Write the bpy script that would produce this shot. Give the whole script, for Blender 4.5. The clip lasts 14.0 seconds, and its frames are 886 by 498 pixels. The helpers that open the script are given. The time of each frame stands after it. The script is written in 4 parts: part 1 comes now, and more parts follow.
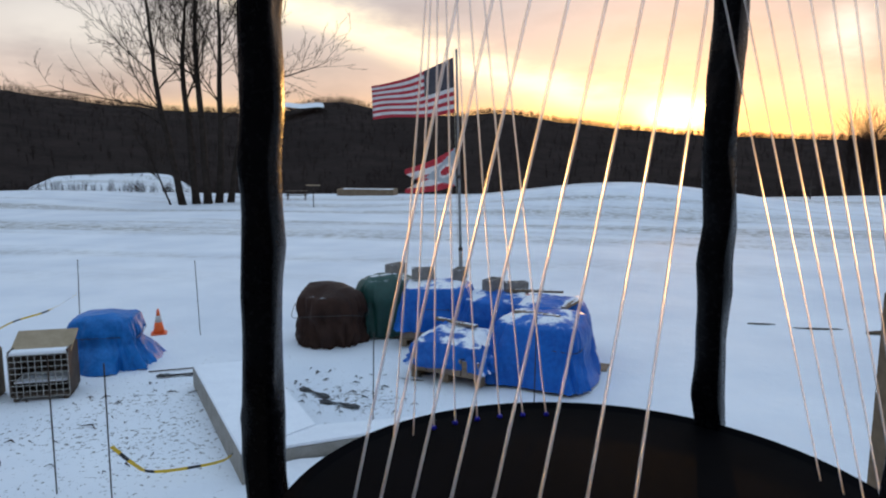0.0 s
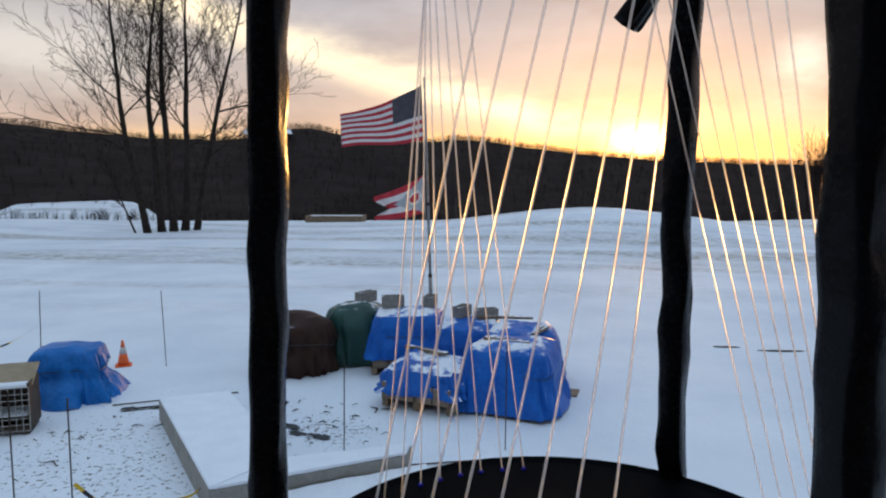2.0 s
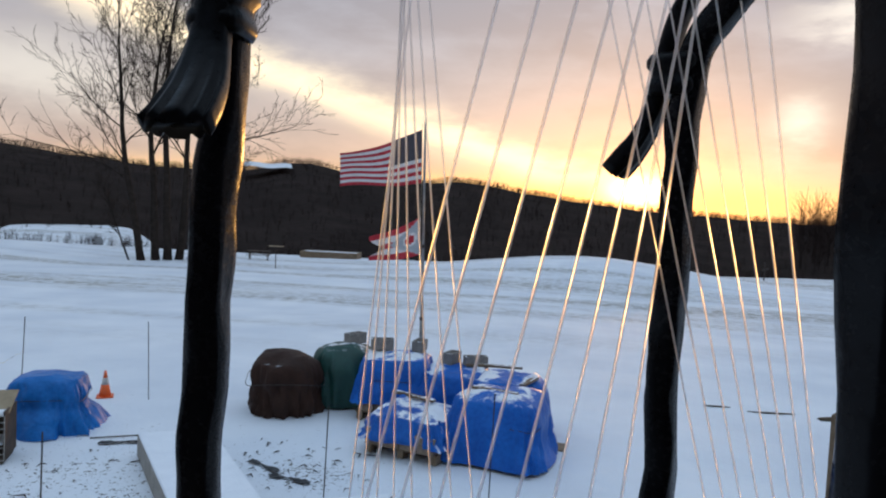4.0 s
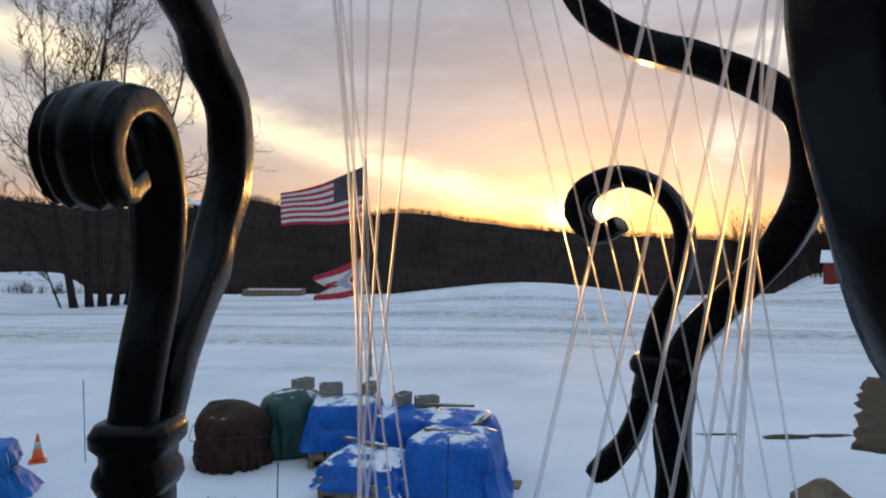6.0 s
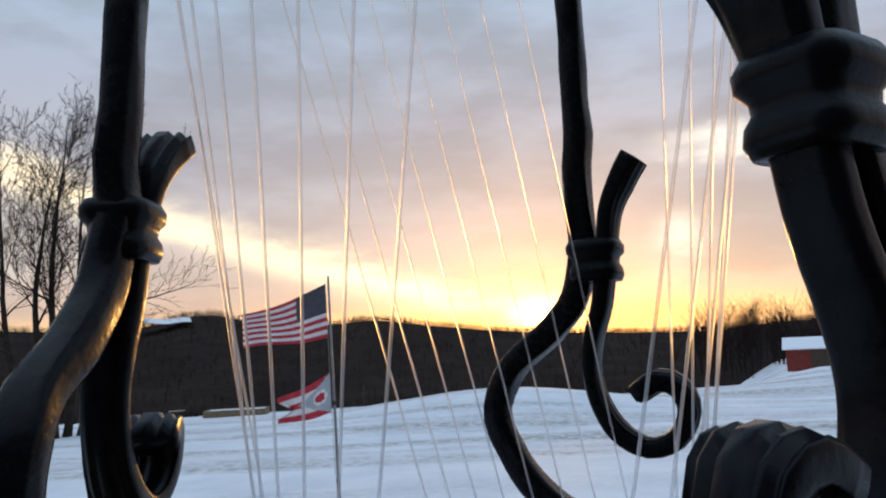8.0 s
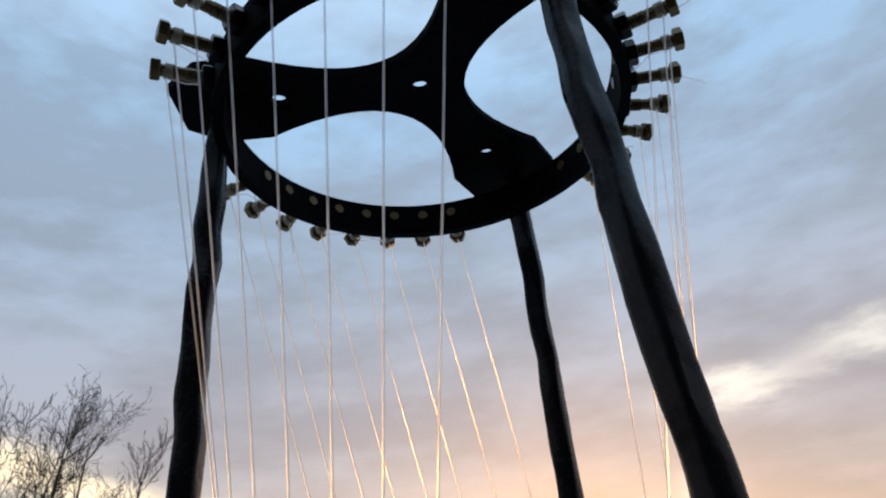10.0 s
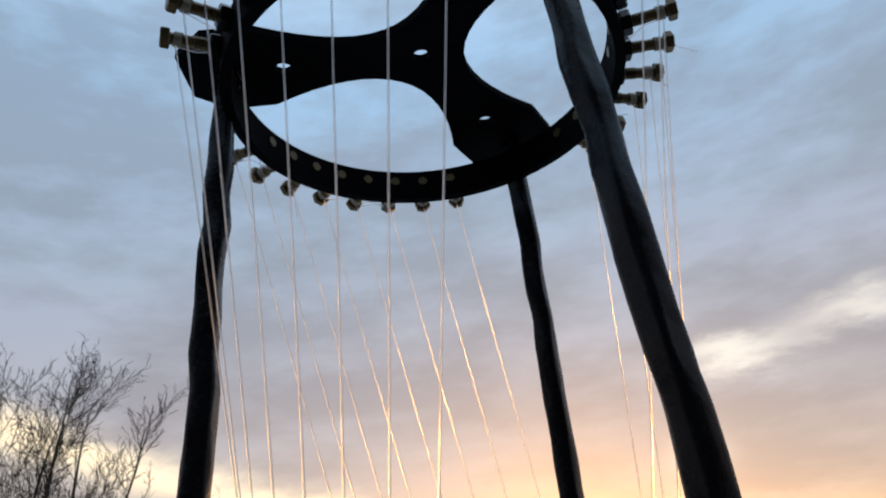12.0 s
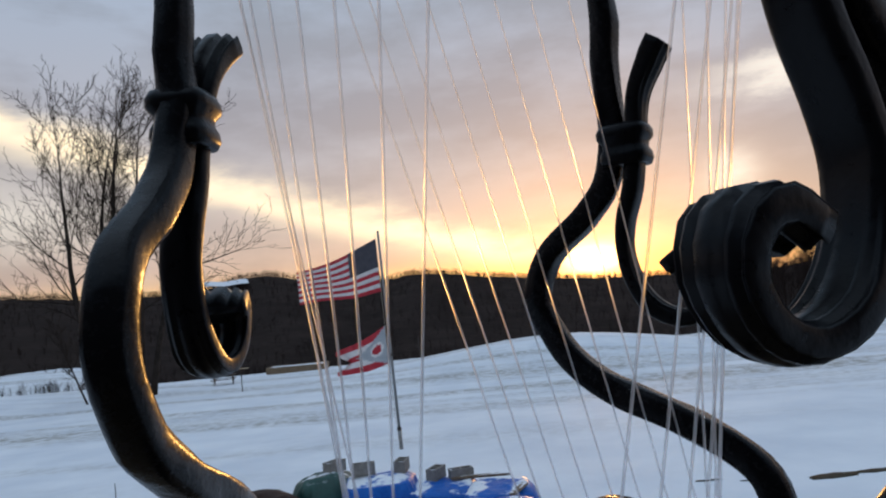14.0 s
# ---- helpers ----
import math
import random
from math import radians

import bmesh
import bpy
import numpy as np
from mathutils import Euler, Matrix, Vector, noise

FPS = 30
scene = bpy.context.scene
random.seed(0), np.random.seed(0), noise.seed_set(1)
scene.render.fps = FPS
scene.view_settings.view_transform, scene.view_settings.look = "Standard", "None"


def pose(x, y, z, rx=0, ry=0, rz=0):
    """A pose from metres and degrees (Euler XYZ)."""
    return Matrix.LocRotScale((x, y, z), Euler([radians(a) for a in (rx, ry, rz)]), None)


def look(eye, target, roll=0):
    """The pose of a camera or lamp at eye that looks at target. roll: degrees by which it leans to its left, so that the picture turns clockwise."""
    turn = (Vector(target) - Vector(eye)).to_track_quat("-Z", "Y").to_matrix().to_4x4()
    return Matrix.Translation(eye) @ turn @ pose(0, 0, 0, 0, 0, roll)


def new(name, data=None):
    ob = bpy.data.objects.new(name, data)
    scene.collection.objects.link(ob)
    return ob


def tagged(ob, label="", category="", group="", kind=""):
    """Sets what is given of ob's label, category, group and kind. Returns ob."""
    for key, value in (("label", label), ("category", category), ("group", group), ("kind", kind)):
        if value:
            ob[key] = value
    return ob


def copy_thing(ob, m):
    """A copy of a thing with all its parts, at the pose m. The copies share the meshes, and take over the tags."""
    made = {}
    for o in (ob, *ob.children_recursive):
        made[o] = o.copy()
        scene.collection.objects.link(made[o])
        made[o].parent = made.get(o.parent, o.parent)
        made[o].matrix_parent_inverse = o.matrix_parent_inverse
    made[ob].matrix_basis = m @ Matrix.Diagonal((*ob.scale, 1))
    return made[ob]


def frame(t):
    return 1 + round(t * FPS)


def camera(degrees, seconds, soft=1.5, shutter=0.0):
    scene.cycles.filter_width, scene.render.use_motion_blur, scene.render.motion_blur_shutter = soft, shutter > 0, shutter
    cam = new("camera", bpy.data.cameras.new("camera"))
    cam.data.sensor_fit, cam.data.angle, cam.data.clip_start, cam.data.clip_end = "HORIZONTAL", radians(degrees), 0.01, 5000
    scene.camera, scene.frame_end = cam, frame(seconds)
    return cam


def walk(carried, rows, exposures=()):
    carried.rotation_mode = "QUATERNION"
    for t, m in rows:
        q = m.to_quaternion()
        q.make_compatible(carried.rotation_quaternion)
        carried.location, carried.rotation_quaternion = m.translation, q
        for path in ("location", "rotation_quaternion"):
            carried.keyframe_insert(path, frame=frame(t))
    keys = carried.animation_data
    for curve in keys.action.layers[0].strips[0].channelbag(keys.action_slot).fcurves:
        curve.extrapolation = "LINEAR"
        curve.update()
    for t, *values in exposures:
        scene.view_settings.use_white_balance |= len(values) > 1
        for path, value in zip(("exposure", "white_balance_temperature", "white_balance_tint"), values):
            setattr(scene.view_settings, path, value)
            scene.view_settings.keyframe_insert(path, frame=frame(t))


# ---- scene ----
H = 3.391                      # the lens at the start stands this high over the snow
PATH = [
    (0, 0.0007, 0.0031, -0.0028, -0.01, -8.29, 0.10),
    (0.5, -0.0111, -0.0188, 0.0096, -2.39, -6.86, 0.14),
    (1, -0.0166, -0.0355, 0.0218, -3.06, -6.31, 0.18),
    (1.5, -0.0143, -0.0395, 0.0226, -2.79, -6.36, 0.17),
    (2, -0.0095, -0.0323, 0.0325, -2.51, -6.23, -0.09),
    (4.3, 0.0086, 0.0205, 0.1209, -3.47, -1.83, 3.44),
    (4.5, 0.0093, 0.0287, 0.1370, -4.42, -1.06, 3.12),
    (5, 0.0079, 0.0395, 0.1664, -5.38, 0.00, 2.07),
    (5.5, -0.0009, 0.0485, 0.1988, -6.07, 0.40, 1.71),
    (6, -0.0039, 0.0671, 0.2597, -7.28, -0.44, 0.36),
    (6.5, 0.0063, 0.0517, 0.3230, -7.57, 1.78, -1.24),
    (6.8, 0.0083, 0.0493, 0.3454, -7.33, 3.73, -1.08),
    (7, 0.0079, 0.0490, 0.3673, -7.73, 4.17, -1.77),
    (7.5, 0.0075, 0.0427, 0.4201, -9.79, 6.79, -1.66),
    (8, 0.0066, 0.0356, 0.4708, -10.35, 7.93, -2.71),
    (8.2, 0.0057, 0.0257, 0.4885, -9.44, 8.86, -3.29),
    (8.5, 0.0047, 0.0153, 0.5125, -10.41, 11.20, -4.39),
    (9, 0.0018, -0.0045, 0.5424, -11.38, 17.61, -6.60),
    (11.3, -0.0070, -0.0721, 0.5748, -11.72, 34.94, -5.48),
    (11.5, -0.0084, -0.0708, 0.5731, -11.98, 33.06, -5.44),
    (12.5, -0.0007, -0.0398, 0.5311, -10.60, 19.37, -7.65),
    (13, 0.0050, -0.0131, 0.4992, -8.18, 12.36, -5.20),
    (13.5, 0.0054, 0.0063, 0.4666, -7.44, 9.05, -4.76),
    (14, 0.0069, 0.0139, 0.4324, -6.15, 4.30, -5.17),
]
cam = camera(63.9, 14.0, 2.1)
walk(cam, [(t, pose(x, y, z + H, 90 + pitch, 0, yaw) @ pose(0, 0, 0, 0, 0, roll)) for t, x, y, z, yaw, pitch, roll in PATH],
     [(0.0, 0.09), (2.0, 0.0), (5.0, 0.0), (6.0, -0.08), (7.5, 0.07), (9.0, 0.06), (11.5, -0.04), (12.5, -0.09), (14.0, -0.13)])

# ---- world, sun ----
SUN_AZ, SUN_EL = 18.1, 2.05
world = bpy.data.worlds.new("dusk")
scene.world = world
world.use_nodes = True
WT = world.node_tree
WT.nodes.clear()


class Nodes:
    """Short ways to add nodes to a tree."""

    def __init__(self, tree):
        self.t = tree

    def n(self, kind, operation=""):
        node = self.t.nodes.new(kind)
        if operation:
            node.operation = operation
        return node

    def put(self, sock, v):
        if isinstance(v, bpy.types.NodeSocket):
            self.t.links.new(v, sock)
        elif v is not None:
            sock.default_value = v

    def m(self, op, a, b=None, c=None, clamp=False):
        node = self.n("ShaderNodeMath", op)
        node.use_clamp = clamp
        for s, v in zip(node.inputs, (a, b, c)):
            self.put(s, v)
        return node.outputs[0]

    def mix(self, f, a, b, blend="MIX"):
        node = self.n("ShaderNodeMix")
        node.data_type, node.blend_type = "RGBA", blend
        self.put(node.inputs[0], f)
        self.put(node.inputs[6], (*a, 1) if isinstance(a, tuple) else a)
        self.put(node.inputs[7], (*b, 1) if isinstance(b, tuple) else b)
        return node.outputs[2]

    def ramp(self, f, stops):
        node = self.n("ShaderNodeValToRGB")
        e = node.color_ramp.elements
        while len(e) < len(stops):
            e.new(0.5)
        for el, (p, c) in zip(e, stops):
            el.position = p
            el.color = (*c, 1) if isinstance(c, tuple) else (c, c, c, 1)
        self.put(node.inputs[0], f)
        return node.outputs[0]

    def noise(self, vec, scale, detail=4.0, rough=0.55):
        node = self.n("ShaderNodeTexNoise")
        self.put(node.inputs["Vector"], vec)
        node.inputs["Scale"].default_value = scale
        node.inputs["Detail"].default_value = detail
        node.inputs["Roughness"].default_value = rough
        return node.outputs[0]

    def vec(self, x, y, z):
        node = self.n("ShaderNodeCombineXYZ")
        for s, v in zip(node.inputs, (x, y, z)):
            self.put(s, v)
        return node.outputs[0]


def build_world():
    w = Nodes(WT)
    sep = w.n("ShaderNodeSeparateXYZ")
    w.put(sep.inputs[0], w.n("ShaderNodeTexCoord").outputs["Generated"])
    x, y, z = sep.outputs
    az = w.m("MULTIPLY", w.m("ARCTAN2", x, y), 57.2958)
    el = w.m("MULTIPLY", w.m("ARCSINE", z), 57.2958)
    # cloud fields, stretched along the horizon
    flat = w.vec(w.m("MULTIPLY", az, 0.045), w.m("MULTIPLY", el, 0.13), 0.3)
    big = w.noise(flat, 1.0, 5, 0.55)
    fine = w.noise(w.vec(w.m("MULTIPLY", az, 0.13), w.m("MULTIPLY", el, 0.36), 4.0), 1.0, 5, 0.6)
    cover = w.m("ADD", w.m("MULTIPLY", big, 0.65), w.m("MULTIPLY", fine, 0.35))
    # cloud colour and open sky by height
    h = w.m("DIVIDE", el, 60.0, clamp=True)
    cloud = w.ramp(h, [(0.0, (0.66, 0.43, 0.32)), (0.06, (0.46, 0.345, 0.34)), (0.11, (0.40, 0.335, 0.35)), (0.27, (0.325, 0.315, 0.37)),
                       (0.45, (0.29, 0.35, 0.44)), (0.7, (0.30, 0.42, 0.58)), (1.0, (0.58, 0.72, 0.90))])
    clear = w.ramp(h, [(0.0, (0.95, 0.62, 0.32)), (0.07, (0.59, 0.445, 0.42)), (0.2, (0.46, 0.435, 0.485)), (0.4, (0.39, 0.46, 0.59)),
                       (0.65, (0.36, 0.57, 0.82)), (1.0, (0.60, 0.78, 1.02))])
    gap = w.ramp(cover, [(0.44, 0.0), (0.60, 1.0)])
    sky = w.mix(gap, cloud, clear)
    # a long bright break slanting down to the sunset
    line = w.m("SUBTRACT", 6.9, w.m("MULTIPLY", az, 0.30))
    line = w.m("MAXIMUM", line, 3.6)
    off = w.m("DIVIDE", w.m("SUBTRACT", el, w.m("ADD", line, w.m("MULTIPLY", w.m("SUBTRACT", fine, 0.5), 3.0))), 1.35)
    band = w.m("POWER", 2.718, w.m("MULTIPLY", w.m("MULTIPLY", off, off), -1.0))
    side = w.m("MULTIPLY", w.ramp(w.m("DIVIDE", w.m("ADD", az, 60.0), 120.0, clamp=True), [(0.05, 0.0), (0.25, 1.0), (0.60, 1.0), (0.70, 0.12)]), 1.0)
    band = w.m("MULTIPLY", w.m("MULTIPLY", band, side), w.ramp(fine, [(0.25, 0.6), (0.55, 1.0)]))
    sky = w.mix(band, sky, (1.35, 1.12, 0.78))
    # yellow strip low over the hills
    low = w.m("POWER", 2.718, w.m("MULTIPLY", w.m("POWER", w.m("DIVIDE", w.m("SUBTRACT", el, 2.0), 1.0), 2.0), -1.0))
    low = w.m("MULTIPLY", low, w.ramp(w.m("DIVIDE", w.m("ABSOLUTE", w.m("SUBTRACT", az, 2.0)), 60.0, clamp=True), [(0.35, 1.0), (1.0, 0.0)]))
    sky = w.mix(w.m("MULTIPLY", low, 0.52), sky, (1.20, 0.74, 0.27))
    # pale breaks on both sides of the sunset
    for a0, e0, wa, we, s in ((-27.0, 8.5, 9.0, 2.6, 0.55), (33.0, 14.5, 4.5, 1.0, 0.9), (29.0, 7.6, 1.8, 1.6, 0.8), (43.0, 15.5, 5.0, 1.2, 0.7)):
        d = w.m("ADD", w.m("POWER", w.m("DIVIDE", w.m("SUBTRACT", az, a0), wa), 2.0), w.m("POWER", w.m("DIVIDE", w.m("SUBTRACT", w.m("ADD", el, w.m("MULTIPLY", w.m("SUBTRACT", fine, 0.5), 5.0)), e0), we), 2.0))
        sky = w.mix(w.m("MULTIPLY", w.m("POWER", 2.718, w.m("MULTIPLY", d, -1.0)), s), sky, (0.98, 0.92, 0.84))
    # glow and disc of the low sun
    a, e = radians(SUN_AZ), radians(SUN_EL)
    dot = w.n("ShaderNodeVectorMath", "DOT_PRODUCT")
    w.put(dot.inputs[0], w.vec(x, y, z))
    dot.inputs[1].default_value = (math.sin(a) * math.cos(e), math.cos(a) * math.cos(e), math.sin(e))
    ang = w.m("MULTIPLY", w.m("ARCCOSINE", w.m("MINIMUM", dot.outputs["Value"], 1.0)), 57.2958)
    glow = w.m("POWER", 2.718, w.m("MULTIPLY", ang, -0.55))
    sky = w.mix(w.m("MULTIPLY", glow, 0.36), sky, (1.20, 0.64, 0.28))
    ell = w.m("SQRT", w.m("ADD", w.m("POWER", w.m("DIVIDE", w.m("SUBTRACT", az, SUN_AZ), 2.3), 2.0), w.m("POWER", w.m("SUBTRACT", el, 2.35), 2.0)))
    core = w.m("POWER", 2.718, w.m("MULTIPLY", ell, -1.45))
    sky = w.mix(core, sky, (4.2, 2.1, 0.6), "ADD")
    heart = w.m("POWER", 2.718, w.m("MULTIPLY", w.m("MULTIPLY", ell, ell), -1.3))
    sky = w.mix(heart, sky, (5.0, 3.6, 1.5), "ADD")
    disc = w.m("LESS_THAN", ang, 0.45)
    sky = w.mix(w.m("MULTIPLY", disc, 1.0), sky, (22.0, 13.0, 4.0))
    tex = w.n("ShaderNodeTexSky")
    tex.sky_type, tex.sun_disc, tex.sun_elevation, tex.sun_rotation = "NISHITA", False, radians(SUN_EL), radians(SUN_AZ)
    sky = w.mix(0.045, sky, tex.outputs[0], "ADD")
    below = w.m("LESS_THAN", el, -0.5)
    sky = w.mix(below, sky, (0.35, 0.38, 0.43))
    bg = w.n("ShaderNodeBackground")
    w.put(bg.inputs[0], sky)
    bg.inputs[1].default_value = 1.0
    w.put(w.n("ShaderNodeOutputWorld").inputs[0], bg.outputs[0])


build_world()
lamp = bpy.data.lights.new("sun", "SUN")
lamp.energy, lamp.angle, lamp.color = 0.45, radians(0.6), (1.0, 0.50, 0.14)
sun = new("sun", lamp)
A, E = radians(SUN_AZ), radians(SUN_EL)
sun.matrix_world = look((30 * math.sin(A), 30 * math.cos(A), 12), (30 * math.sin(A) - math.sin(A) * math.cos(E), 30 * math.cos(A) - math.cos(A) * math.cos(E), 12 - math.sin(E)))


# ---- materials ----
def mat(name, a, b, scale=6.0, rough=0.6, metal=0.0, bump=0.2, bscale=None, dist=0.01, coat=0.0, trans=0.0, contrast=(0.35, 0.65), fine=8.0, ior=1.45, spec=0.5):
    m = bpy.data.materials.new(name)
    m.use_nodes = True
    w = Nodes(m.node_tree)
    p = m.node_tree.nodes["Principled BSDF"]
    o = w.n("ShaderNodeTexCoord").outputs["Object"]
    n1, n2 = w.noise(o, scale, 5), w.noise(o, scale * fine, 3, 0.6)
    f = w.m("ADD", w.m("MULTIPLY", n1, 0.65), w.m("MULTIPLY", n2, 0.35))
    col = w.ramp(f, [(contrast[0], a), (contrast[1], b)])
    rnd = w.n("ShaderNodeObjectInfo").outputs["Random"]
    hsv = w.n("ShaderNodeHueSaturation")
    w.put(hsv.inputs["Value"], w.m("ADD", 0.92, w.m("MULTIPLY", rnd, 0.16)))
    w.put(hsv.inputs["Color"], col)
    w.put(p.inputs["Base Color"], hsv.outputs[0])
    w.put(p.inputs["Roughness"], w.m("ADD", rough - 0.1, w.m("MULTIPLY", n2, 0.2)))
    p.inputs["Metallic"].default_value = metal
    p.inputs["Coat Weight"].default_value = coat
    p.inputs["Transmission Weight"].default_value = trans
    p.inputs["IOR"].default_value = ior
    p.inputs["Specular IOR Level"].default_value = spec
    if bump:
        bn = w.n("ShaderNodeBump")
        bn.inputs["Strength"].default_value, bn.inputs["Distance"].default_value = bump, dist
        w.put(bn.inputs["Height"], w.noise(o, bscale or scale * 4, 4))
        w.put(p.inputs["Normal"], bn.outputs[0])
    return m


def snow_cap(m, where=0.62, amount=0.5, scale=2.2):
    """Patches of settled snow on faces that look up."""
    w = Nodes(m.node_tree)
    p = m.node_tree.nodes["Principled BSDF"]
    old = p.inputs["Base Color"].links[0].from_socket
    up = w.n("ShaderNodeSeparateXYZ")
    w.put(up.inputs[0], w.n("ShaderNodeNewGeometry").outputs["Normal"])
    n = w.noise(w.n("ShaderNodeTexCoord").outputs["Object"], scale, 5, 0.6)
    f = w.m("MULTIPLY", w.m("SMOOTH_MIN", w.ramp(up.outputs[2], [(where, 0.0), (where + 0.15, 1.0)]), 1.0, 0.01), w.ramp(n, [(amount - 0.03, 0.0), (amount + 0.03, 1.0)]))
    w.put(p.inputs["Base Color"], w.mix(f, old, (0.82, 0.85, 0.90)))
    return m


def ground_mat():
    m = bpy.data.materials.new("snow_field")
    m.use_nodes = True
    w = Nodes(m.node_tree)
    p = m.node_tree.nodes["Principled BSDF"]
    o = w.n("ShaderNodeTexCoord").outputs["Object"]
    sep = w.n("ShaderNodeSeparateXYZ")
    w.put(sep.inputs[0], o)
    x, y, _ = sep.outputs
    base = w.ramp(w.noise(o, 0.35, 5), [(0.35, (0.70, 0.74, 0.80)), (0.65, (0.82, 0.85, 0.89))])
    # grass and leaves that come through, thick by the building plot, thin further out
    bits = w.noise(o, 15.0, 5, 0.68)
    patch = w.noise(o, 0.8, 3)
    near = w.m("POWER", 2.718, w.m("MULTIPLY", w.m("ADD", w.m("POWER", w.m("DIVIDE", w.m("ADD", x, 3.6), 3.4), 2.0), w.m("POWER", w.m("DIVIDE", w.m("SUBTRACT", y, 8.2), 3.0), 2.0)), -1.0))
    plot = w.m("POWER", 2.718, w.m("MULTIPLY", w.m("ADD", w.m("POWER", w.m("DIVIDE", w.m("ADD", x, 1.25), 1.0), 2.0), w.m("POWER", w.m("DIVIDE", w.m("SUBTRACT", y, 9.2), 0.8), 2.0)), -1.0))
    near = w.m("MAXIMUM", near, w.m("MULTIPLY", plot, 1.35))
    lim = w.m("SUBTRACT", 0.715, w.m("ADD", w.m("MULTIPLY", near, 0.150), w.m("MULTIPLY", w.m("SUBTRACT", patch, 0.5), 0.16)))
    f = w.m("MULTIPLY", w.m("SUBTRACT", bits, lim), 20.0, clamp=True)
    base = w.mix(w.m("MULTIPLY", f, 0.92), base, (0.075, 0.062, 0.042))
    # worn tracks across the far field
    band = w.noise(w.vec(w.m("MULTIPLY", x, 0.02), w.m("ADD", w.m("MULTIPLY", y, 0.22), w.m("MULTIPLY", x, 0.05)), 0.0), 1.0, 4, 0.6)
    far = w.m("MULTIPLY", w.ramp(w.m("DIVIDE", y, 60.0, clamp=True), [(0.28, 0.0), (0.5, 1.0)]), w.ramp(band, [(0.46, 0.0), (0.62, 0.8)]))
    spk = w.ramp(w.noise(o, 2.4, 4, 0.7), [(0.42, 0.2), (0.6, 1.0)])
    base = w.mix(w.m("MULTIPLY", far, spk), base, (0.22, 0.20, 0.15))
    w.put(p.inputs["Base Color"], base)
    p.inputs["Roughness"].default_value = 0.75
    p.inputs["Specular IOR Level"].default_value = 0.25
    bn = w.n("ShaderNodeBump")
    bn.inputs["Strength"].default_value, bn.inputs["Distance"].default_value = 0.5, 0.05
    w.put(bn.inputs["Height"], w.m("ADD", w.noise(o, 2.0, 5, 0.6), w.m("MULTIPLY", w.noise(o, 14.0, 3), 0.3)))
    w.put(p.inputs["Normal"], bn.outputs[0])
    return m


IRON = mat("black_iron", (0.003, 0.003, 0.004), (0.007, 0.007, 0.009), 30, 0.30, 0.0, 0.35, 70, 0.002, spec=0.17)
HAMMERED = mat("hammered_iron", (0.003, 0.003, 0.004), (0.007, 0.007, 0.009), 30, 0.26, 0.0, 0.35, 40, 0.003, spec=0.17)
IRON_FLAT = mat("painted_plate", (0.002, 0.002, 0.0025), (0.004, 0.004, 0.005), 20, 0.7, 0.0, 0.0, spec=0.02)
BRASS = mat("zinc_bolt", (0.055, 0.040, 0.018), (0.14, 0.10, 0.05), 90, 0.38, 0.85, 0.2, 300, 0.0005)
CORD = bpy.data.materials.new("nylon_string")
CORD.use_nodes = True
cn = Nodes(CORD.node_tree)
cp = CORD.node_tree.nodes["Principled BSDF"]
cp.inputs["Base Color"].default_value = (0.80, 0.77, 0.78, 1)
cp.inputs["Roughness"].default_value = 0.30
cp.inputs["Transmission Weight"].default_value = 0.72
cp.inputs["IOR"].default_value = 1.30
cm = cn.n("ShaderNodeMixShader")
cm.inputs[0].default_value = 0.36
cn.put(cm.inputs[1], cn.n("ShaderNodeBsdfTransparent").outputs[0])
cn.put(cm.inputs[2], cp.outputs[0])
cn.put(CORD.node_tree.nodes["Material Output"].inputs[0], cm.outputs[0])
WIND = mat("wound_nylon", (0.26, 0.23, 0.17), (0.40, 0.36, 0.28), 120, 0.4, 0, 0.2, 600, 0.0005)
BEAD = mat("blue_bead", (0.01, 0.01, 0.25), (0.03, 0.03, 0.5), 50, 0.15, 0, 0.0)
SNOW = mat("snow", (0.76, 0.79, 0.84), (0.84, 0.87, 0.91), 3, 0.75, 0, 0.4, 9, 0.02)
GROUND = ground_mat()
BLUE = snow_cap(mat("blue_tarp", (0.005, 0.080, 0.36), (0.010, 0.14, 0.52), 2.2, 0.42, 0, 0.7, 7, 0.04, spec=0.3), 0.72, 0.47, 1.7)
BLUE_CLEAN = mat("blue_tarp_dry", (0.006, 0.108, 0.36), (0.012, 0.18, 0.53), 2.2, 0.42, 0, 0.7, 7, 0.04, spec=0.3)
BROWN = snow_cap(mat("brown_tarp", (0.030, 0.016, 0.012), (0.055, 0.028, 0.020), 2, 0.6, 0, 0.6, 5, 0.04, spec=0.15), 0.8, 0.66, 2.4)
GREEN = snow_cap(mat("green_tarp", (0.008, 0.045, 0.038), (0.015, 0.075, 0.06), 2, 0.5, 0, 0.5, 5, 0.03), 0.75, 0.56, 2.2)
STONE = snow_cap(mat("cut_stone", (0.16, 0.12, 0.085), (0.30, 0.23, 0.17), 5, 0.85, 0, 0.6, 20, 0.02), 0.8, 0.5, 3)
BLOCK = snow_cap(mat("concrete_block", (0.17, 0.16, 0.145), (0.28, 0.26, 0.24), 12, 0.9, 0, 0.4, 60, 0.005), 0.8, 0.55, 6)
CONCRETE = mat("concrete", (0.24, 0.23, 0.20), (0.36, 0.34, 0.31), 4, 0.9, 0, 0.35, 40, 0.006)
SIDING = mat("grey_siding", (0.040, 0.045, 0.052), (0.060, 0.066, 0.075), 3, 0.7, 0, 0.2, 30, 0.004)
